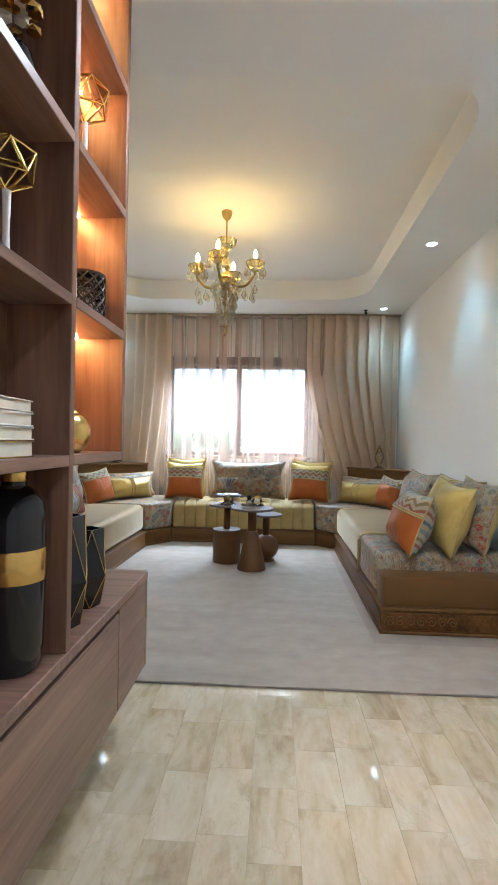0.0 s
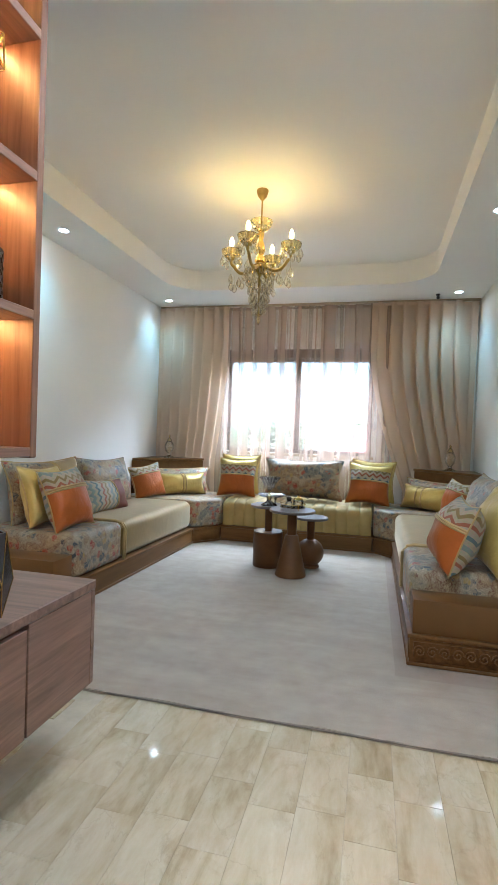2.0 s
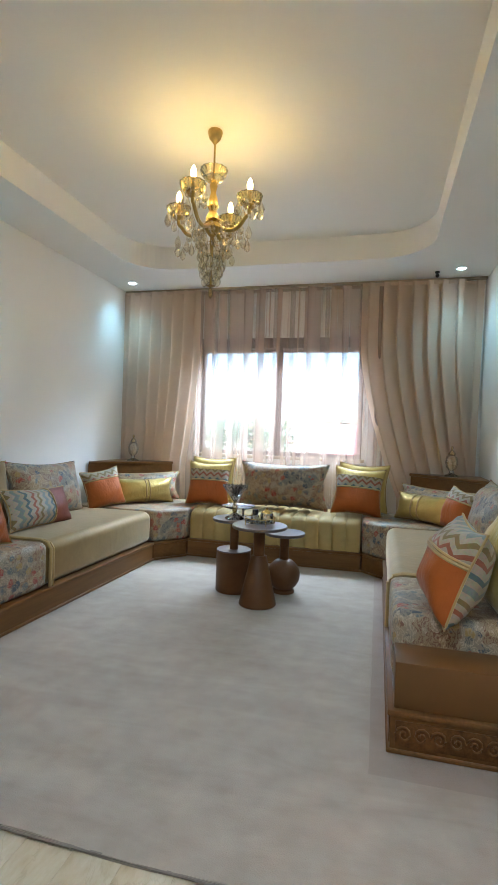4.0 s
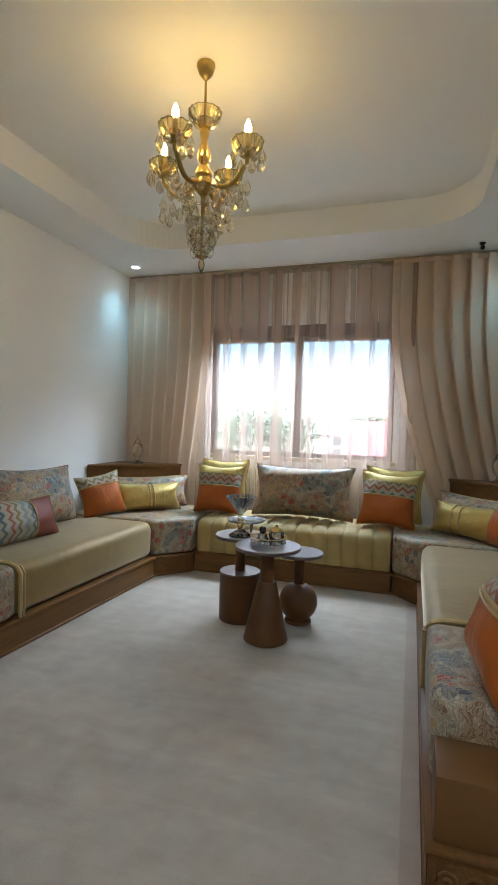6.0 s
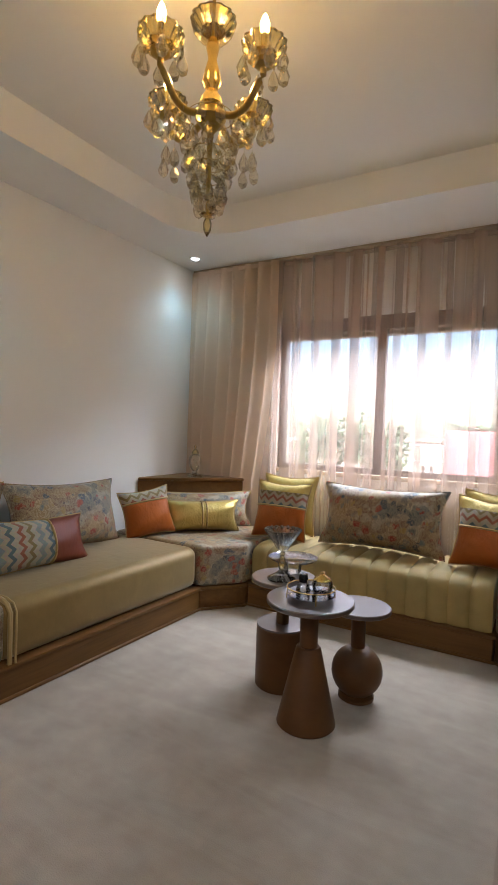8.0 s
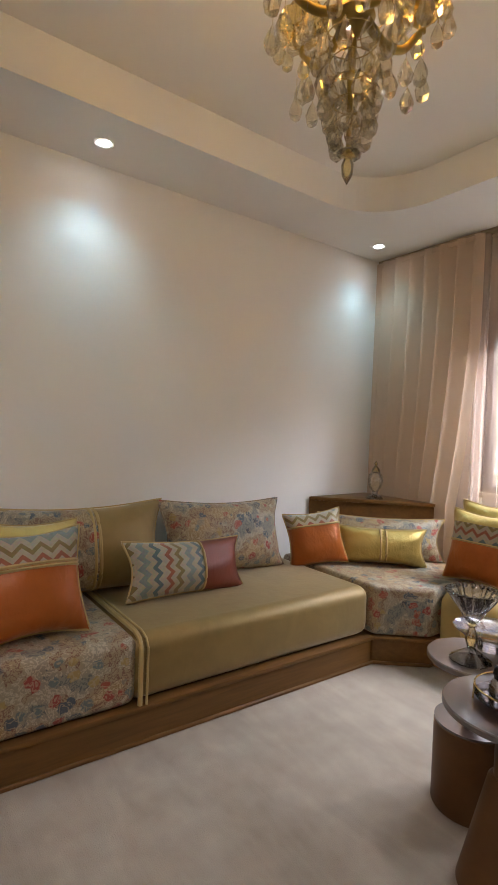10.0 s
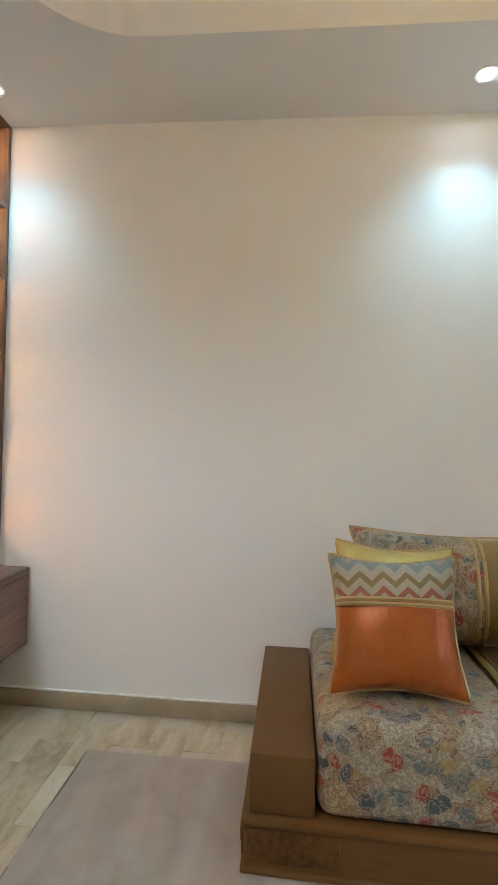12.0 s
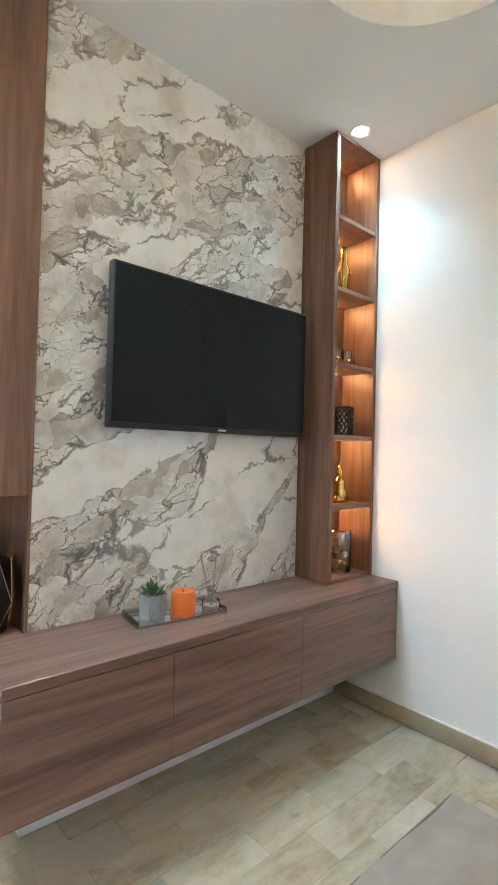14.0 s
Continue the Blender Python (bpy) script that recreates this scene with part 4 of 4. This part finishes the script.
part("wax", lathe([(0.0, 0), (0.041, 0), (0.043, 0.004), (0.043, 0.082), (0.040, 0.087), (0.012, 0.082), (0.0, 0.080)], 28), CANDLE, cand)
part("wick", tube([(0, 0, 0.078), (0.002, 0, 0.092)], 0.0015, 5), BLACK, cand)
dif = thing("reed_diffuser", "clear scent bottle with thin reed sticks", "diffuser", pose(-0.895, 1.90, CT + 0.0105))
part("bottle", lathe([(0.0, 0), (0.030, 0), (0.033, 0.005), (0.033, 0.042), (0.014, 0.056), (0.013, 0.072), (0.016, 0.074)], 20), CLEAR, dif)
part("liquid", lathe([(0.0, 0.004), (0.029, 0.004), (0.029, 0.022), (0.0, 0.022)], 18), CREAM, dif)
for k in range(5):
    a = k * 1.26
    part("reed", tube([(0, 0, 0.01), (0.055 * math.cos(a), 0.05 * math.sin(a), 0.21)], 0.0018, 5), STICK, dif)


# ---- ornaments on the shelves ----
def at(x, y, z, turn=0):
    return pose(x, y, z, 0, 0, turn)


big = thing("floor_vase", "tall glossy black vase with a wide gold band", "vase", at(-0.222, 1.20, CT))
part("body", lathe([(0.0, 0), (0.048, 0), (0.058, 0.01), (0.066, 0.06), (0.068, 0.2), (0.068, 0.33), (0.063, 0.37), (0.045, 0.395), (0.026, 0.405), (0.025, 0.415)], 36), BLACK, big)
part("band", lathe([(0.0685, 0.20), (0.0695, 0.202), (0.0695, 0.268), (0.0685, 0.27)], 36), GOLD, big, "polished gold band")
part("collar", lathe([(0.025, 0.412), (0.028, 0.416), (0.028, 0.438), (0.024, 0.438), (0.022, 0.416)], 24), GOLD, big, "gold neck collar")


def facet_vase(x, y, h, r):
    t = thing("faceted_vase", "black faceted vase traced with thin gold lines", "vase", at(x, y, CT, 20), "faceted vases")
    lv = [(0.60, 0.0, 0), (1.0, 0.42, 0.5), (0.72, 1.0, 0)]
    pts = [[Vector((r * k * math.cos(2 * math.pi * (i + o) / 5), r * k * math.sin(2 * math.pi * (i + o) / 5), h * z)) for i in range(5)] for k, z, o in lv]
    b = bmesh.new()
    vs = [[b.verts.new(p) for p in row] for row in pts]
    lines = []
    for j in range(2):
        for i in range(5):
            lo, hi = vs[j], vs[j + 1]
            if j == 0:
                b.faces.new((lo[i], lo[(i + 1) % 5], hi[i]))
                b.faces.new((lo[(i + 1) % 5], hi[(i + 1) % 5], hi[i]))
                lines += [(pts[0][i], pts[1][i]), (pts[0][(i + 1) % 5], pts[1][i])]
            else:
                b.faces.new((lo[i], hi[(i + 1) % 5], hi[i]))
                b.faces.new((lo[i], lo[(i + 1) % 5], hi[(i + 1) % 5]))
                lines += [(pts[1][i], pts[2][i]), (pts[1][i], pts[2][(i + 1) % 5])]
    b.faces.new(vs[0][::-1])
    rim = [b.verts.new((v.co.x * 0.86, v.co.y * 0.86, v.co.z)) for v in vs[2]]
    deep = [b.verts.new((v.co.x * 0.8, v.co.y * 0.8, h * 0.6)) for v in vs[2]]
    for i in range(5):
        b.faces.new((vs[2][i], vs[2][(i + 1) % 5], rim[(i + 1) % 5], rim[i]))
        b.faces.new((rim[i], rim[(i + 1) % 5], deep[(i + 1) % 5], deep[i]))
    b.faces.new(deep)
    part("body", b, BLACK, t, "", False)
    for p, q in lines:
        part("gold_line", tube([p * 1.004, q * 1.004], 0.0016, 5), GOLD, t, "thin gold line")
    return t


facet_vase(-0.222, 1.46, 0.30, 0.078)
facet_vase(-0.222, 1.63, 0.235, 0.070)


def wire_poly(x, y, z, stem, r, label):
    t = thing("wire_ornament", label, "ornament", at(x, y, z, 17), "wire ornaments")
    part("foot", lathe([(0.0, 0), (0.034, 0), (0.034, 0.008), (0.008, 0.014), (0.0, 0.014)], 20), BLACK, t, "black round foot")
    part("stem", lathe([(0.009, 0.012), (0.007, stem * 0.5), (0.009, stem)], 12), WHITE, t, "pale slim stem")
    b = bmesh.new()
    bmesh.ops.create_icosphere(b, subdivisions=1, radius=r)
    segs = [(e.verts[0].co.copy(), e.verts[1].co.copy()) for e in b.edges]
    low = min(v.co.z for v in b.verts) - stem + 0.004
    b.free()
    for p, q in segs:
        part("wire", tube([p - Vector((0, 0, low)), q - Vector((0, 0, low))], 0.0026, 6), GOLD, t)
    return t


wire_poly(-0.215, 1.545, LV[2], 0.185, 0.072, "gold wire geometric ornament on a lit shelf")
wire_poly(-0.222, 1.15, LV[1], 0.175, 0.062, "gold wire geometric ornament on an unlit shelf")


def lace_holder(x, y, z, r, h, square=False):
    t = thing("lantern", "dark pierced metal candle holder", "candle holder", at(x, y, z), "pierced candle holders")
    part("base", lathe([(0.0, 0), (r, 0), (r, 0.008), (0.0, 0.008)], 24), LACE, t)
    part("rim", lathe([(r - 0.004, h - 0.008), (r, h - 0.008), (r, h), (r - 0.004, h)], 24), LACE, t)
    part("glass_cup", lathe([(0.0, 0.009), (r * 0.82, 0.01), (r * 0.82, h * 0.85)], 20), CLEAR, t, "clear inner cup")
    for d in (1, -1):
        for i in range(12):
            a0 = 2 * math.pi * i / 12
            pts = [(r * 0.99 * math.cos(a0 + d * k * 0.35), r * 0.99 * math.sin(a0 + d * k * 0.35), 0.006 + (h - 0.01) * k / 6) for k in range(7)]
            part("lattice_bar", tube(pts, 0.0032, 5), LACE, t)
    return t


lace_holder(-0.215, 1.565, LV[1], 0.058, 0.135)
lace_holder(-1.775, 1.80, NLV[1], 0.050, 0.145)

jar = thing("gold_jar", "round polished gold jar with a small lid and handle", "jar", at(-0.215, 1.46, LV[0]))
part("body", lathe([(0.0, 0), (0.032, 0), (0.052, 0.018), (0.062, 0.045), (0.060, 0.075), (0.045, 0.100), (0.030, 0.108)], 32), GOLD, jar)
part("lid", lathe([(0.032, 0.107), (0.026, 0.116), (0.010, 0.122), (0.006, 0.130), (0.011, 0.138), (0.0, 0.144)], 20), GOLD, jar)
part("handle", tube([(0, 0.036 * math.cos(a), 0.112 + 0.026 * math.sin(a)) for a in [math.pi * i / 12 for i in range(13)]], 0.0035, 6), GOLD, jar)
wax = thing("white_candle", "short white pillar candle on a lit shelf", "candle", at(-0.235, 1.455, LV[1]))
part("wax", lathe([(0.0, 0), (0.036, 0), (0.038, 0.004), (0.038, 0.094), (0.034, 0.099), (0.010, 0.095), (0.0, 0.093)], 28), WHITE, wax)
part("wick", tube([(0, 0, 0.092), (0.002, 0, 0.104)], 0.0014, 5), BLACK, wax)

z = LV[0]
for k, (hh, mt, lab) in enumerate(((0.035, GOLD, "book with shiny gold cover lying flat"), (0.028, CREAM, "cream covered book lying flat"), (0.030, WHITE, "white covered book lying flat"), (0.026, CREAM, "cream covered book lying flat"))):
    bk = thing("book", lab, "book", at(-0.222, 1.06 + 0.004 * k, z, 3 * k - 4), "stacked books")
    part("cover", box(-0.068, 0.062, -0.095, 0.095, 0.0, 0.003, 0.001, 1), mt, bk)
    part("cover", box(-0.068, 0.062, -0.095, 0.095, hh - 0.004, hh - 0.001, 0.001, 1), mt, bk)
    part("page_block", box(-0.062, 0.058, -0.091, 0.091, 0.003, hh - 0.004), CREAM, bk, "", False)
    z += hh

fl = thing("flower_ornament", "dark vase with pale gold artificial flowers", "ornament", at(-0.215, 1.16, LV[2]))
part("vase", lathe([(0.0, 0), (0.03, 0), (0.045, 0.04), (0.035, 0.09), (0.02, 0.11)], 20), BLACK, fl)
for k in range(16):
    a, e = k * 2.4, 0.25 + 0.07 * k
    c = Vector((0.05 * math.cos(a) * math.sin(e), 0.065 * math.sin(a) * math.sin(e), 0.15 + 0.05 * math.cos(e)))
    part("bloom", ball(c, 0.018, None, 1, (1, 1, 0.7)), GOLD if k % 3 else CREAM, fl)

st = thing("gold_statuette", "shiny gold abstract statuette in a lit niche", "statuette", at(-1.765, 1.79, NLV[3]))
b = lathe([(0.0, 0), (0.045, 0), (0.045, 0.02), (0.02, 0.03), (0.026, 0.09), (0.034, 0.14), (0.018, 0.18), (0.022, 0.21), (0.016, 0.245), (0.0, 0.255)], 14)
tube([(0.02, 0, 0.15), (0.05, 0, 0.11), (0.035, 0, 0.06)], 0.010, 6, b)
tube([(-0.02, 0, 0.15), (-0.052, 0, 0.13), (-0.03, 0, 0.20)], 0.010, 6, b)
part("body", b, GOLD, st)
for dx in (-0.05, 0.03):
    gb = thing("gold_goblet", "small glass goblet with a gold foot", "goblet", at(-1.745 + dx, 1.80, NLV[2]), "goblets")
    part("foot", lathe([(0.0, 0), (0.026, 0), (0.02, 0.012), (0.006, 0.02), (0.006, 0.032)], 18), GOLD, gb)
    part("bowl", lathe([(0.006, 0.032), (0.026, 0.05), (0.028, 0.085)], 18), CLEAR, gb)
st = thing("gold_statuette", "gold seated figurine on a dark base", "statuette", at(-1.755, 1.80, NLV[0]))
b = lathe([(0.0, 0.028), (0.038, 0.028), (0.042, 0.05), (0.028, 0.08), (0.03, 0.11), (0.014, 0.13), (0.018, 0.15), (0.008, 0.18), (0.0, 0.19)], 14)
box(-0.05, 0.05, -0.028, 0.028, 0.0, 0.03, 0.008, 2, b)
part("body", b, GOLD, st)
dome = thing("glass_jar", "clear glass jar with gold trinkets inside", "jar", at(-1.765, 1.80, CT + 0.019))
part("glass", lathe([(0.0, 0), (0.058, 0), (0.060, 0.01), (0.060, 0.19), (0.056, 0.20)], 28), CLEAR, dome)
part("rim", lathe([(0.058, 0.196), (0.062, 0.199), (0.058, 0.203)], 28), GOLD, dome)
for k in range(9):
    part("trinket", ball((0.03 * math.cos(k * 2.4), 0.03 * math.sin(k * 2.4), 0.022 + 0.010 * k), 0.018, None, 1), GOLD if k % 2 else CREAM, dome)


# ---- side tables ----
def side_table(label, x, y, base, neck, top_r, top_z, base_material, disc=None):
    t = thing("side_table", label, "side table", at(x, y, 0.013), "nest of side tables")
    part("base", lathe(base, 48), base_material, t)
    part("neck", lathe([(neck, base[-1][1] - 0.01), (neck, top_z - 0.02)], 28), base_material, t)
    part("tabletop", lathe([(0.0, top_z - 0.021), (top_r - 0.004, top_z - 0.021), (top_r, top_z - 0.017), (top_r, top_z - 0.004), (top_r - 0.004, top_z), (0.0, top_z)], 64), TABLE_TOP, t, "glossy dark round top")
    if disc:
        part("base_cap", lathe([(0.0, disc[1]), (disc[0], disc[1]), (disc[0], disc[1] + 0.008), (0.0, disc[1] + 0.008)], 48), TABLE_TOP, t, "glossy cap")


side_table("round dark side table on a drum base", -0.095, 4.87, [(0.0, 0), (0.126, 0), (0.130, 0.006), (0.130, 0.298), (0.126, 0.303)], 0.032, 0.165, 0.545, DARK_WOOD, (0.129, 0.302))
side_table("taller round dark side table on a cone base", 0.155, 4.625, [(0.0, 0), (0.125, 0), (0.130, 0.006), (0.055, 0.335), (0.048, 0.342)], 0.040, 0.192, 0.552, DARK_WOOD)
side_table("low round dark side table on a globe base", 0.275, 4.95, [(0.0, 0), (0.075, 0), (0.085, 0.006), (0.085, 0.02)] + [(0.122 * math.cos(a), 0.135 + 0.122 * math.sin(a)) for a in [radians(-58 + 13 * i) for i in range(11)]], 0.034, 0.152, 0.452, DARK_WOOD)

comp = thing("crystal_compote", "cut crystal footed bowl with a gold stem", "bowl", at(-0.085, 4.82, 0.5585))
part("foot", lathe([(0.0, 0), (0.064, 0), (0.066, 0.006), (0.045, 0.020), (0.022, 0.036), (0.012, 0.046)], 32, (0, 0, 0), 0.10, 14), CLEAR, comp)
part("stem", lathe([(0.011, 0.044), (0.017, 0.058), (0.022, 0.078), (0.014, 0.104), (0.010, 0.118), (0.015, 0.128), (0.010, 0.137)], 20), CRYSTAL, comp, "amber glass stem")
part("bowl", lathe([(0.010, 0.134), (0.026, 0.150), (0.040, 0.178), (0.066, 0.216), (0.086, 0.248), (0.081, 0.250), (0.060, 0.216), (0.030, 0.172)], 56, (0, 0, 0), 0.12, 22), CLEAR, comp)
for k in range(18):
    a = 2 * math.pi * k / 18
    part("cut_bead", ball((0.084 * math.cos(a), 0.084 * math.sin(a), 0.245), 0.011, None, 1), CLEAR, comp)
dish = thing("crystal_dish", "scalloped crystal dish on a dark table", "dish", at(-0.095, 4.97, 0.5585))
part("bowl", lathe([(0.0, 0), (0.04, 0), (0.045, 0.05), (0.11, 0.066), (0.125, 0.078), (0.11, 0.072)], 56, (0, 0, 0), 0.06, 18), CLEAR, dish)
rnd_tray = thing("round_tray", "clear round glass tray with gold rim and feet", "tray", at(0.155, 4.63, 0.566))
part("plate", lathe([(0.0, 0.018), (0.105, 0.018), (0.105, 0.022), (0.0, 0.022)], 40), CLEAR, rnd_tray)
part("rim", tube([(0.105 * math.cos(a), 0.105 * math.sin(a), 0.048) for a in [2 * math.pi * i / 40 for i in range(41)]], 0.003, 6), GOLD, rnd_tray)
for k in range(4):
    a = 0.6 + k * math.pi / 2
    part("foot", tube([(0.105 * math.cos(a), 0.105 * math.sin(a), 0.048), (0.108 * math.cos(a), 0.108 * math.sin(a), 0.0)], 0.003, 6), GOLD, rnd_tray)
pb = thing("perfume_bottle", "small faceted bottle with a black stopper", "bottle", at(0.125, 4.61, 0.588))
part("body", lathe([(0.0, 0), (0.03, 0), (0.033, 0.02), (0.022, 0.045), (0.014, 0.05)], 8), CLEAR, pb)
part("stopper", lathe([(0.0, 0.05), (0.016, 0.05), (0.022, 0.065), (0.018, 0.085), (0.0, 0.085)], 8), BLACK, pb)
gj = thing("sugar_jar", "cut glass jar with a gold lid", "jar", at(0.195, 4.66, 0.588))
part("body", lathe([(0.0, 0), (0.036, 0), (0.042, 0.02), (0.042, 0.05), (0.036, 0.058)], 32, (0, 0, 0), 0.06, 12), CLEAR, gj)
part("lid", lathe([(0.040, 0.058), (0.036, 0.066), (0.014, 0.078), (0.008, 0.082), (0.010, 0.092), (0.0, 0.096)], 24), GOLD, gj, "gold lid")

for x, y in ((-1.60, 6.12), (1.58, 6.13)):
    u = thing("lidded_urn", "clear gold-tinted glass urn on the corner cabinet", "urn", at(x, y, 0.8625), "corner urns")
    part("foot", lathe([(0.0, 0), (0.062, 0), (0.05, 0.012), (0.02, 0.03), (0.018, 0.05)], 28, (0, 0, 0), 0.10, 12), CLEAR, u)
    part("bowl", lathe([(0.018, 0.05), (0.045, 0.08), (0.056, 0.13), (0.050, 0.175), (0.030, 0.195), (0.034, 0.20)], 28), DROP, u)
    part("lid", lathe([(0.034, 0.20), (0.030, 0.215), (0.016, 0.235), (0.006, 0.245), (0.013, 0.26), (0.006, 0.275), (0.0, 0.28)], 20), CRYSTAL, u, "amber glass domed lid")


# ---- chandelier ----
CX, CY = -0.066, 4.075
ch = thing("chandelier", "brass and amber crystal chandelier with four lit candles", "chandelier", pose(CX, CY, HC))


def drop(b, x, y, z, s=1.0):
    """A faceted almond crystal that hangs from (x, y, z)."""
    c = bmesh.new()
    prof = [(0.0, 0.0), (0.010, -0.018), (0.017, -0.036), (0.013, -0.052), (0.0, -0.062)]
    turn = random.uniform(0, 6)
    rows = []
    for r, zz in prof:
        rows.append([c.verts.new((x + s * r * math.cos(turn + k * math.pi / 3) * 1.0, y + s * r * math.sin(turn + k * math.pi / 3), z + s * zz)) for k in range(6)])
    for lo, hi in zip(rows, rows[1:]):
        for k in range(6):
            c.faces.new((lo[k], lo[(k + 1) % 6], hi[(k + 1) % 6], hi[k]))
    bmesh.ops.remove_doubles(c, verts=c.verts, dist=1e-5)
    return join(b, c)


part("canopy", lathe([(0.0, 0), (0.042, 0), (0.044, -0.010), (0.034, -0.045), (0.014, -0.068), (0.008, -0.075)], 28), BRASS, ch, "antique brass canopy")
part("rod", tube([(0, 0, -0.07), (0, 0, -0.30)], 0.006, 8), BRASS, ch)
part("top_bowl", lathe([(0.022, -0.30), (0.048, -0.285), (0.068, -0.258), (0.076, -0.225), (0.066, -0.222), (0.04, -0.262)], 48, (0, 0, 0), 0.10, 14), CRYSTAL, ch, "scalloped amber glass bowl")
part("column", lathe([(0.016, -0.29), (0.024, -0.32), (0.015, -0.36), (0.026, -0.40), (0.034, -0.44), (0.020, -0.47), (0.038, -0.50), (0.042, -0.52), (0.020, -0.545)], 24), GOLD, ch, "golden turned column")
part("hub", lathe([(0.020, -0.53), (0.050, -0.545), (0.055, -0.57), (0.030, -0.60), (0.012, -0.62)], 24), BRASS, ch)
ARM = 0.235
for k in range(4):
    a = radians(261 + 90 * k)
    ca, sa = math.cos(a), math.sin(a)
    path = []
    for i in range(17):
        f = i / 16
        r = 0.04 + (ARM - 0.04) * f
        zz = -0.560 - 0.035 * math.sin(math.pi * min(1, f * 1.15)) + 0.05 * (max(0, f - 0.62) / 0.38) ** 1.8
        path.append((r * ca, r * sa, zz))
    path.append((ARM * ca, ARM * sa, path[-1][2] + 0.03))
    ztop = path[-1][2]
    arm = part("arm", tube(path, 0.0125, 10, None, 0.85), BRASS, ch)
    part("socket", lathe([(0.012, -0.01), (0.030, 0.0), (0.034, 0.012), (0.02, 0.02)], 20, (ARM * ca, ARM * sa, ztop)), BRASS, arm)
    part("drip_cup", lathe([(0.020, 0.012), (0.048, 0.020), (0.062, 0.042), (0.069, 0.068), (0.062, 0.066), (0.04, 0.033)], 48, (ARM * ca, ARM * sa, ztop), 0.12, 14), CRYSTAL, arm, "scalloped amber glass cup")
    part("candle", lathe([(0.012, 0.01), (0.012, 0.098), (0.0, 0.098)], 14, (ARM * ca, ARM * sa, ztop)), CREAM, arm)
    part("bulb", lathe([(0.008, 0.098), (0.0150, 0.112), (0.0150, 0.135), (0.008, 0.156), (0.0, 0.168)], 14, (ARM * ca, ARM * sa, ztop)), BULB, arm, "glowing candle bulb")
    lamp = bpy.data.lights.new("candle_lamp", "POINT")
    lamp.energy, lamp.color, lamp.shadow_soft_size = BULB_WATT, (1.0, 0.62, 0.20), 0.03
    new("candle_lamp", lamp).matrix_world = pose(CX + ARM * ca, CY + ARM * sa, HC + ztop + 0.19)
    for j in range(8):
        b = 2 * math.pi * j / 8
        px, py = ARM * ca + 0.070 * math.cos(b), ARM * sa + 0.070 * math.sin(b)
        s = bmesh.new()
        tube([(px, py, ztop + 0.066), (px, py, ztop + 0.03)], 0.0035, 5, s)
        drop(s, px, py, ztop + 0.032 - 0.012 * (j % 2), 1.25)
        part("crystal_drop", s, DROP, arm, "", False)
    s = bmesh.new()
    tube([(ARM * ca, ARM * sa, ztop - 0.02), (ARM * ca, ARM * sa, ztop - 0.10)], 0.0012, 4, s)
    drop(s, ARM * ca, ARM * sa, ztop - 0.098, 1.35)
    part("crystal_drop", s, DROP, arm, "", False)
    for rr, dz in ((0.66, 0.06), (0.92, 0.11)):
        for side in (-0.028, 0.028):
            px, py = ARM * rr * ca - side * sa, ARM * rr * sa + side * ca
            s = bmesh.new()
            tube([(px, py, -0.60), (px, py, -0.60 - dz * 0.45)], 0.0014, 4, s)
            drop(s, px, py, -0.60 - dz * 0.43, 1.25)
            part("crystal_drop", s, DROP, arm, "", False)
for row, (r, zz, n, sc) in enumerate(((0.105, -0.565, 10, 1.3), (0.085, -0.625, 9, 1.4), (0.070, -0.685, 8, 1.4), (0.062, -0.735, 7, 1.4), (0.052, -0.785, 6, 1.4), (0.040, -0.83, 5, 1.3))):
    for k in range(n):
        a = 2 * math.pi * (k + 0.5 * (row % 2)) / n
        part("crystal_drop", drop(bmesh.new(), r * math.cos(a), r * math.sin(a), zz + random.uniform(-0.008, 0.008), sc), DROP, ch, "", False)
    part("crystal_ring", tube([(0.8 * r * math.cos(a), 0.8 * r * math.sin(a), zz + 0.004) for a in [2 * math.pi * i / 24 for i in range(25)]], 0.0015, 5), BRASS, ch, "thin brass ring")
part("lower_stem", tube([(0, 0, -0.61), (0, 0, -0.90)], 0.012, 8, None, 0.5), BRASS, ch)
part("finial", lathe([(0.0, -0.895), (0.03, -0.905), (0.008, -0.915), (0.016, -0.935), (0.014, -0.96), (0.0, -0.985)], 12), CRYSTAL, ch, "small crystal finial")

# ---- stone tiles ----
TW, TL = 0.1525, 0.305
tile_me = finish("tile", box(-TW / 2 + 0.0003, TW / 2 - 0.0003, -TL / 2 + 0.0003, TL / 2 - 0.0003, -0.004, 0.0, 0.0005, 1), FLOOR, False)
floor_ob = bpy.data.objects["floor"]


def lay(x, y, turn):
    tile = new("tile", tile_me)
    tile.matrix_world = pose(x, y, 0.0, 0, 0, turn)
    tile.parent = floor_ob


EDGE_X = -0.32
# hall and the run to the rug: laid lengthwise
for i in range(15):
    x = EDGE_X + (i + 0.5) * TW
    for j in range(14):
        y = -1.45 + (j + (0.5 if i % 2 else 0.0) + 0.2 * (i % 3)) * TL
        if y < 2.75 and x < XR:
            lay(x, y, 0)
# in front of the console: laid crosswise
for j in range(11):
    y = 1.72 + j * TW
    for i in range(6):
        x = XL + 0.10 + (i + (0.5 if j % 2 else 0.0)) * TL
        if x + TL / 2 < EDGE_X + 0.01 and (y < 2.6 or x < -1.5):
            lay(x, y, 90)
for i in range(4):
    lay(XR - 0.08, 2.75 + i * TL, 0)
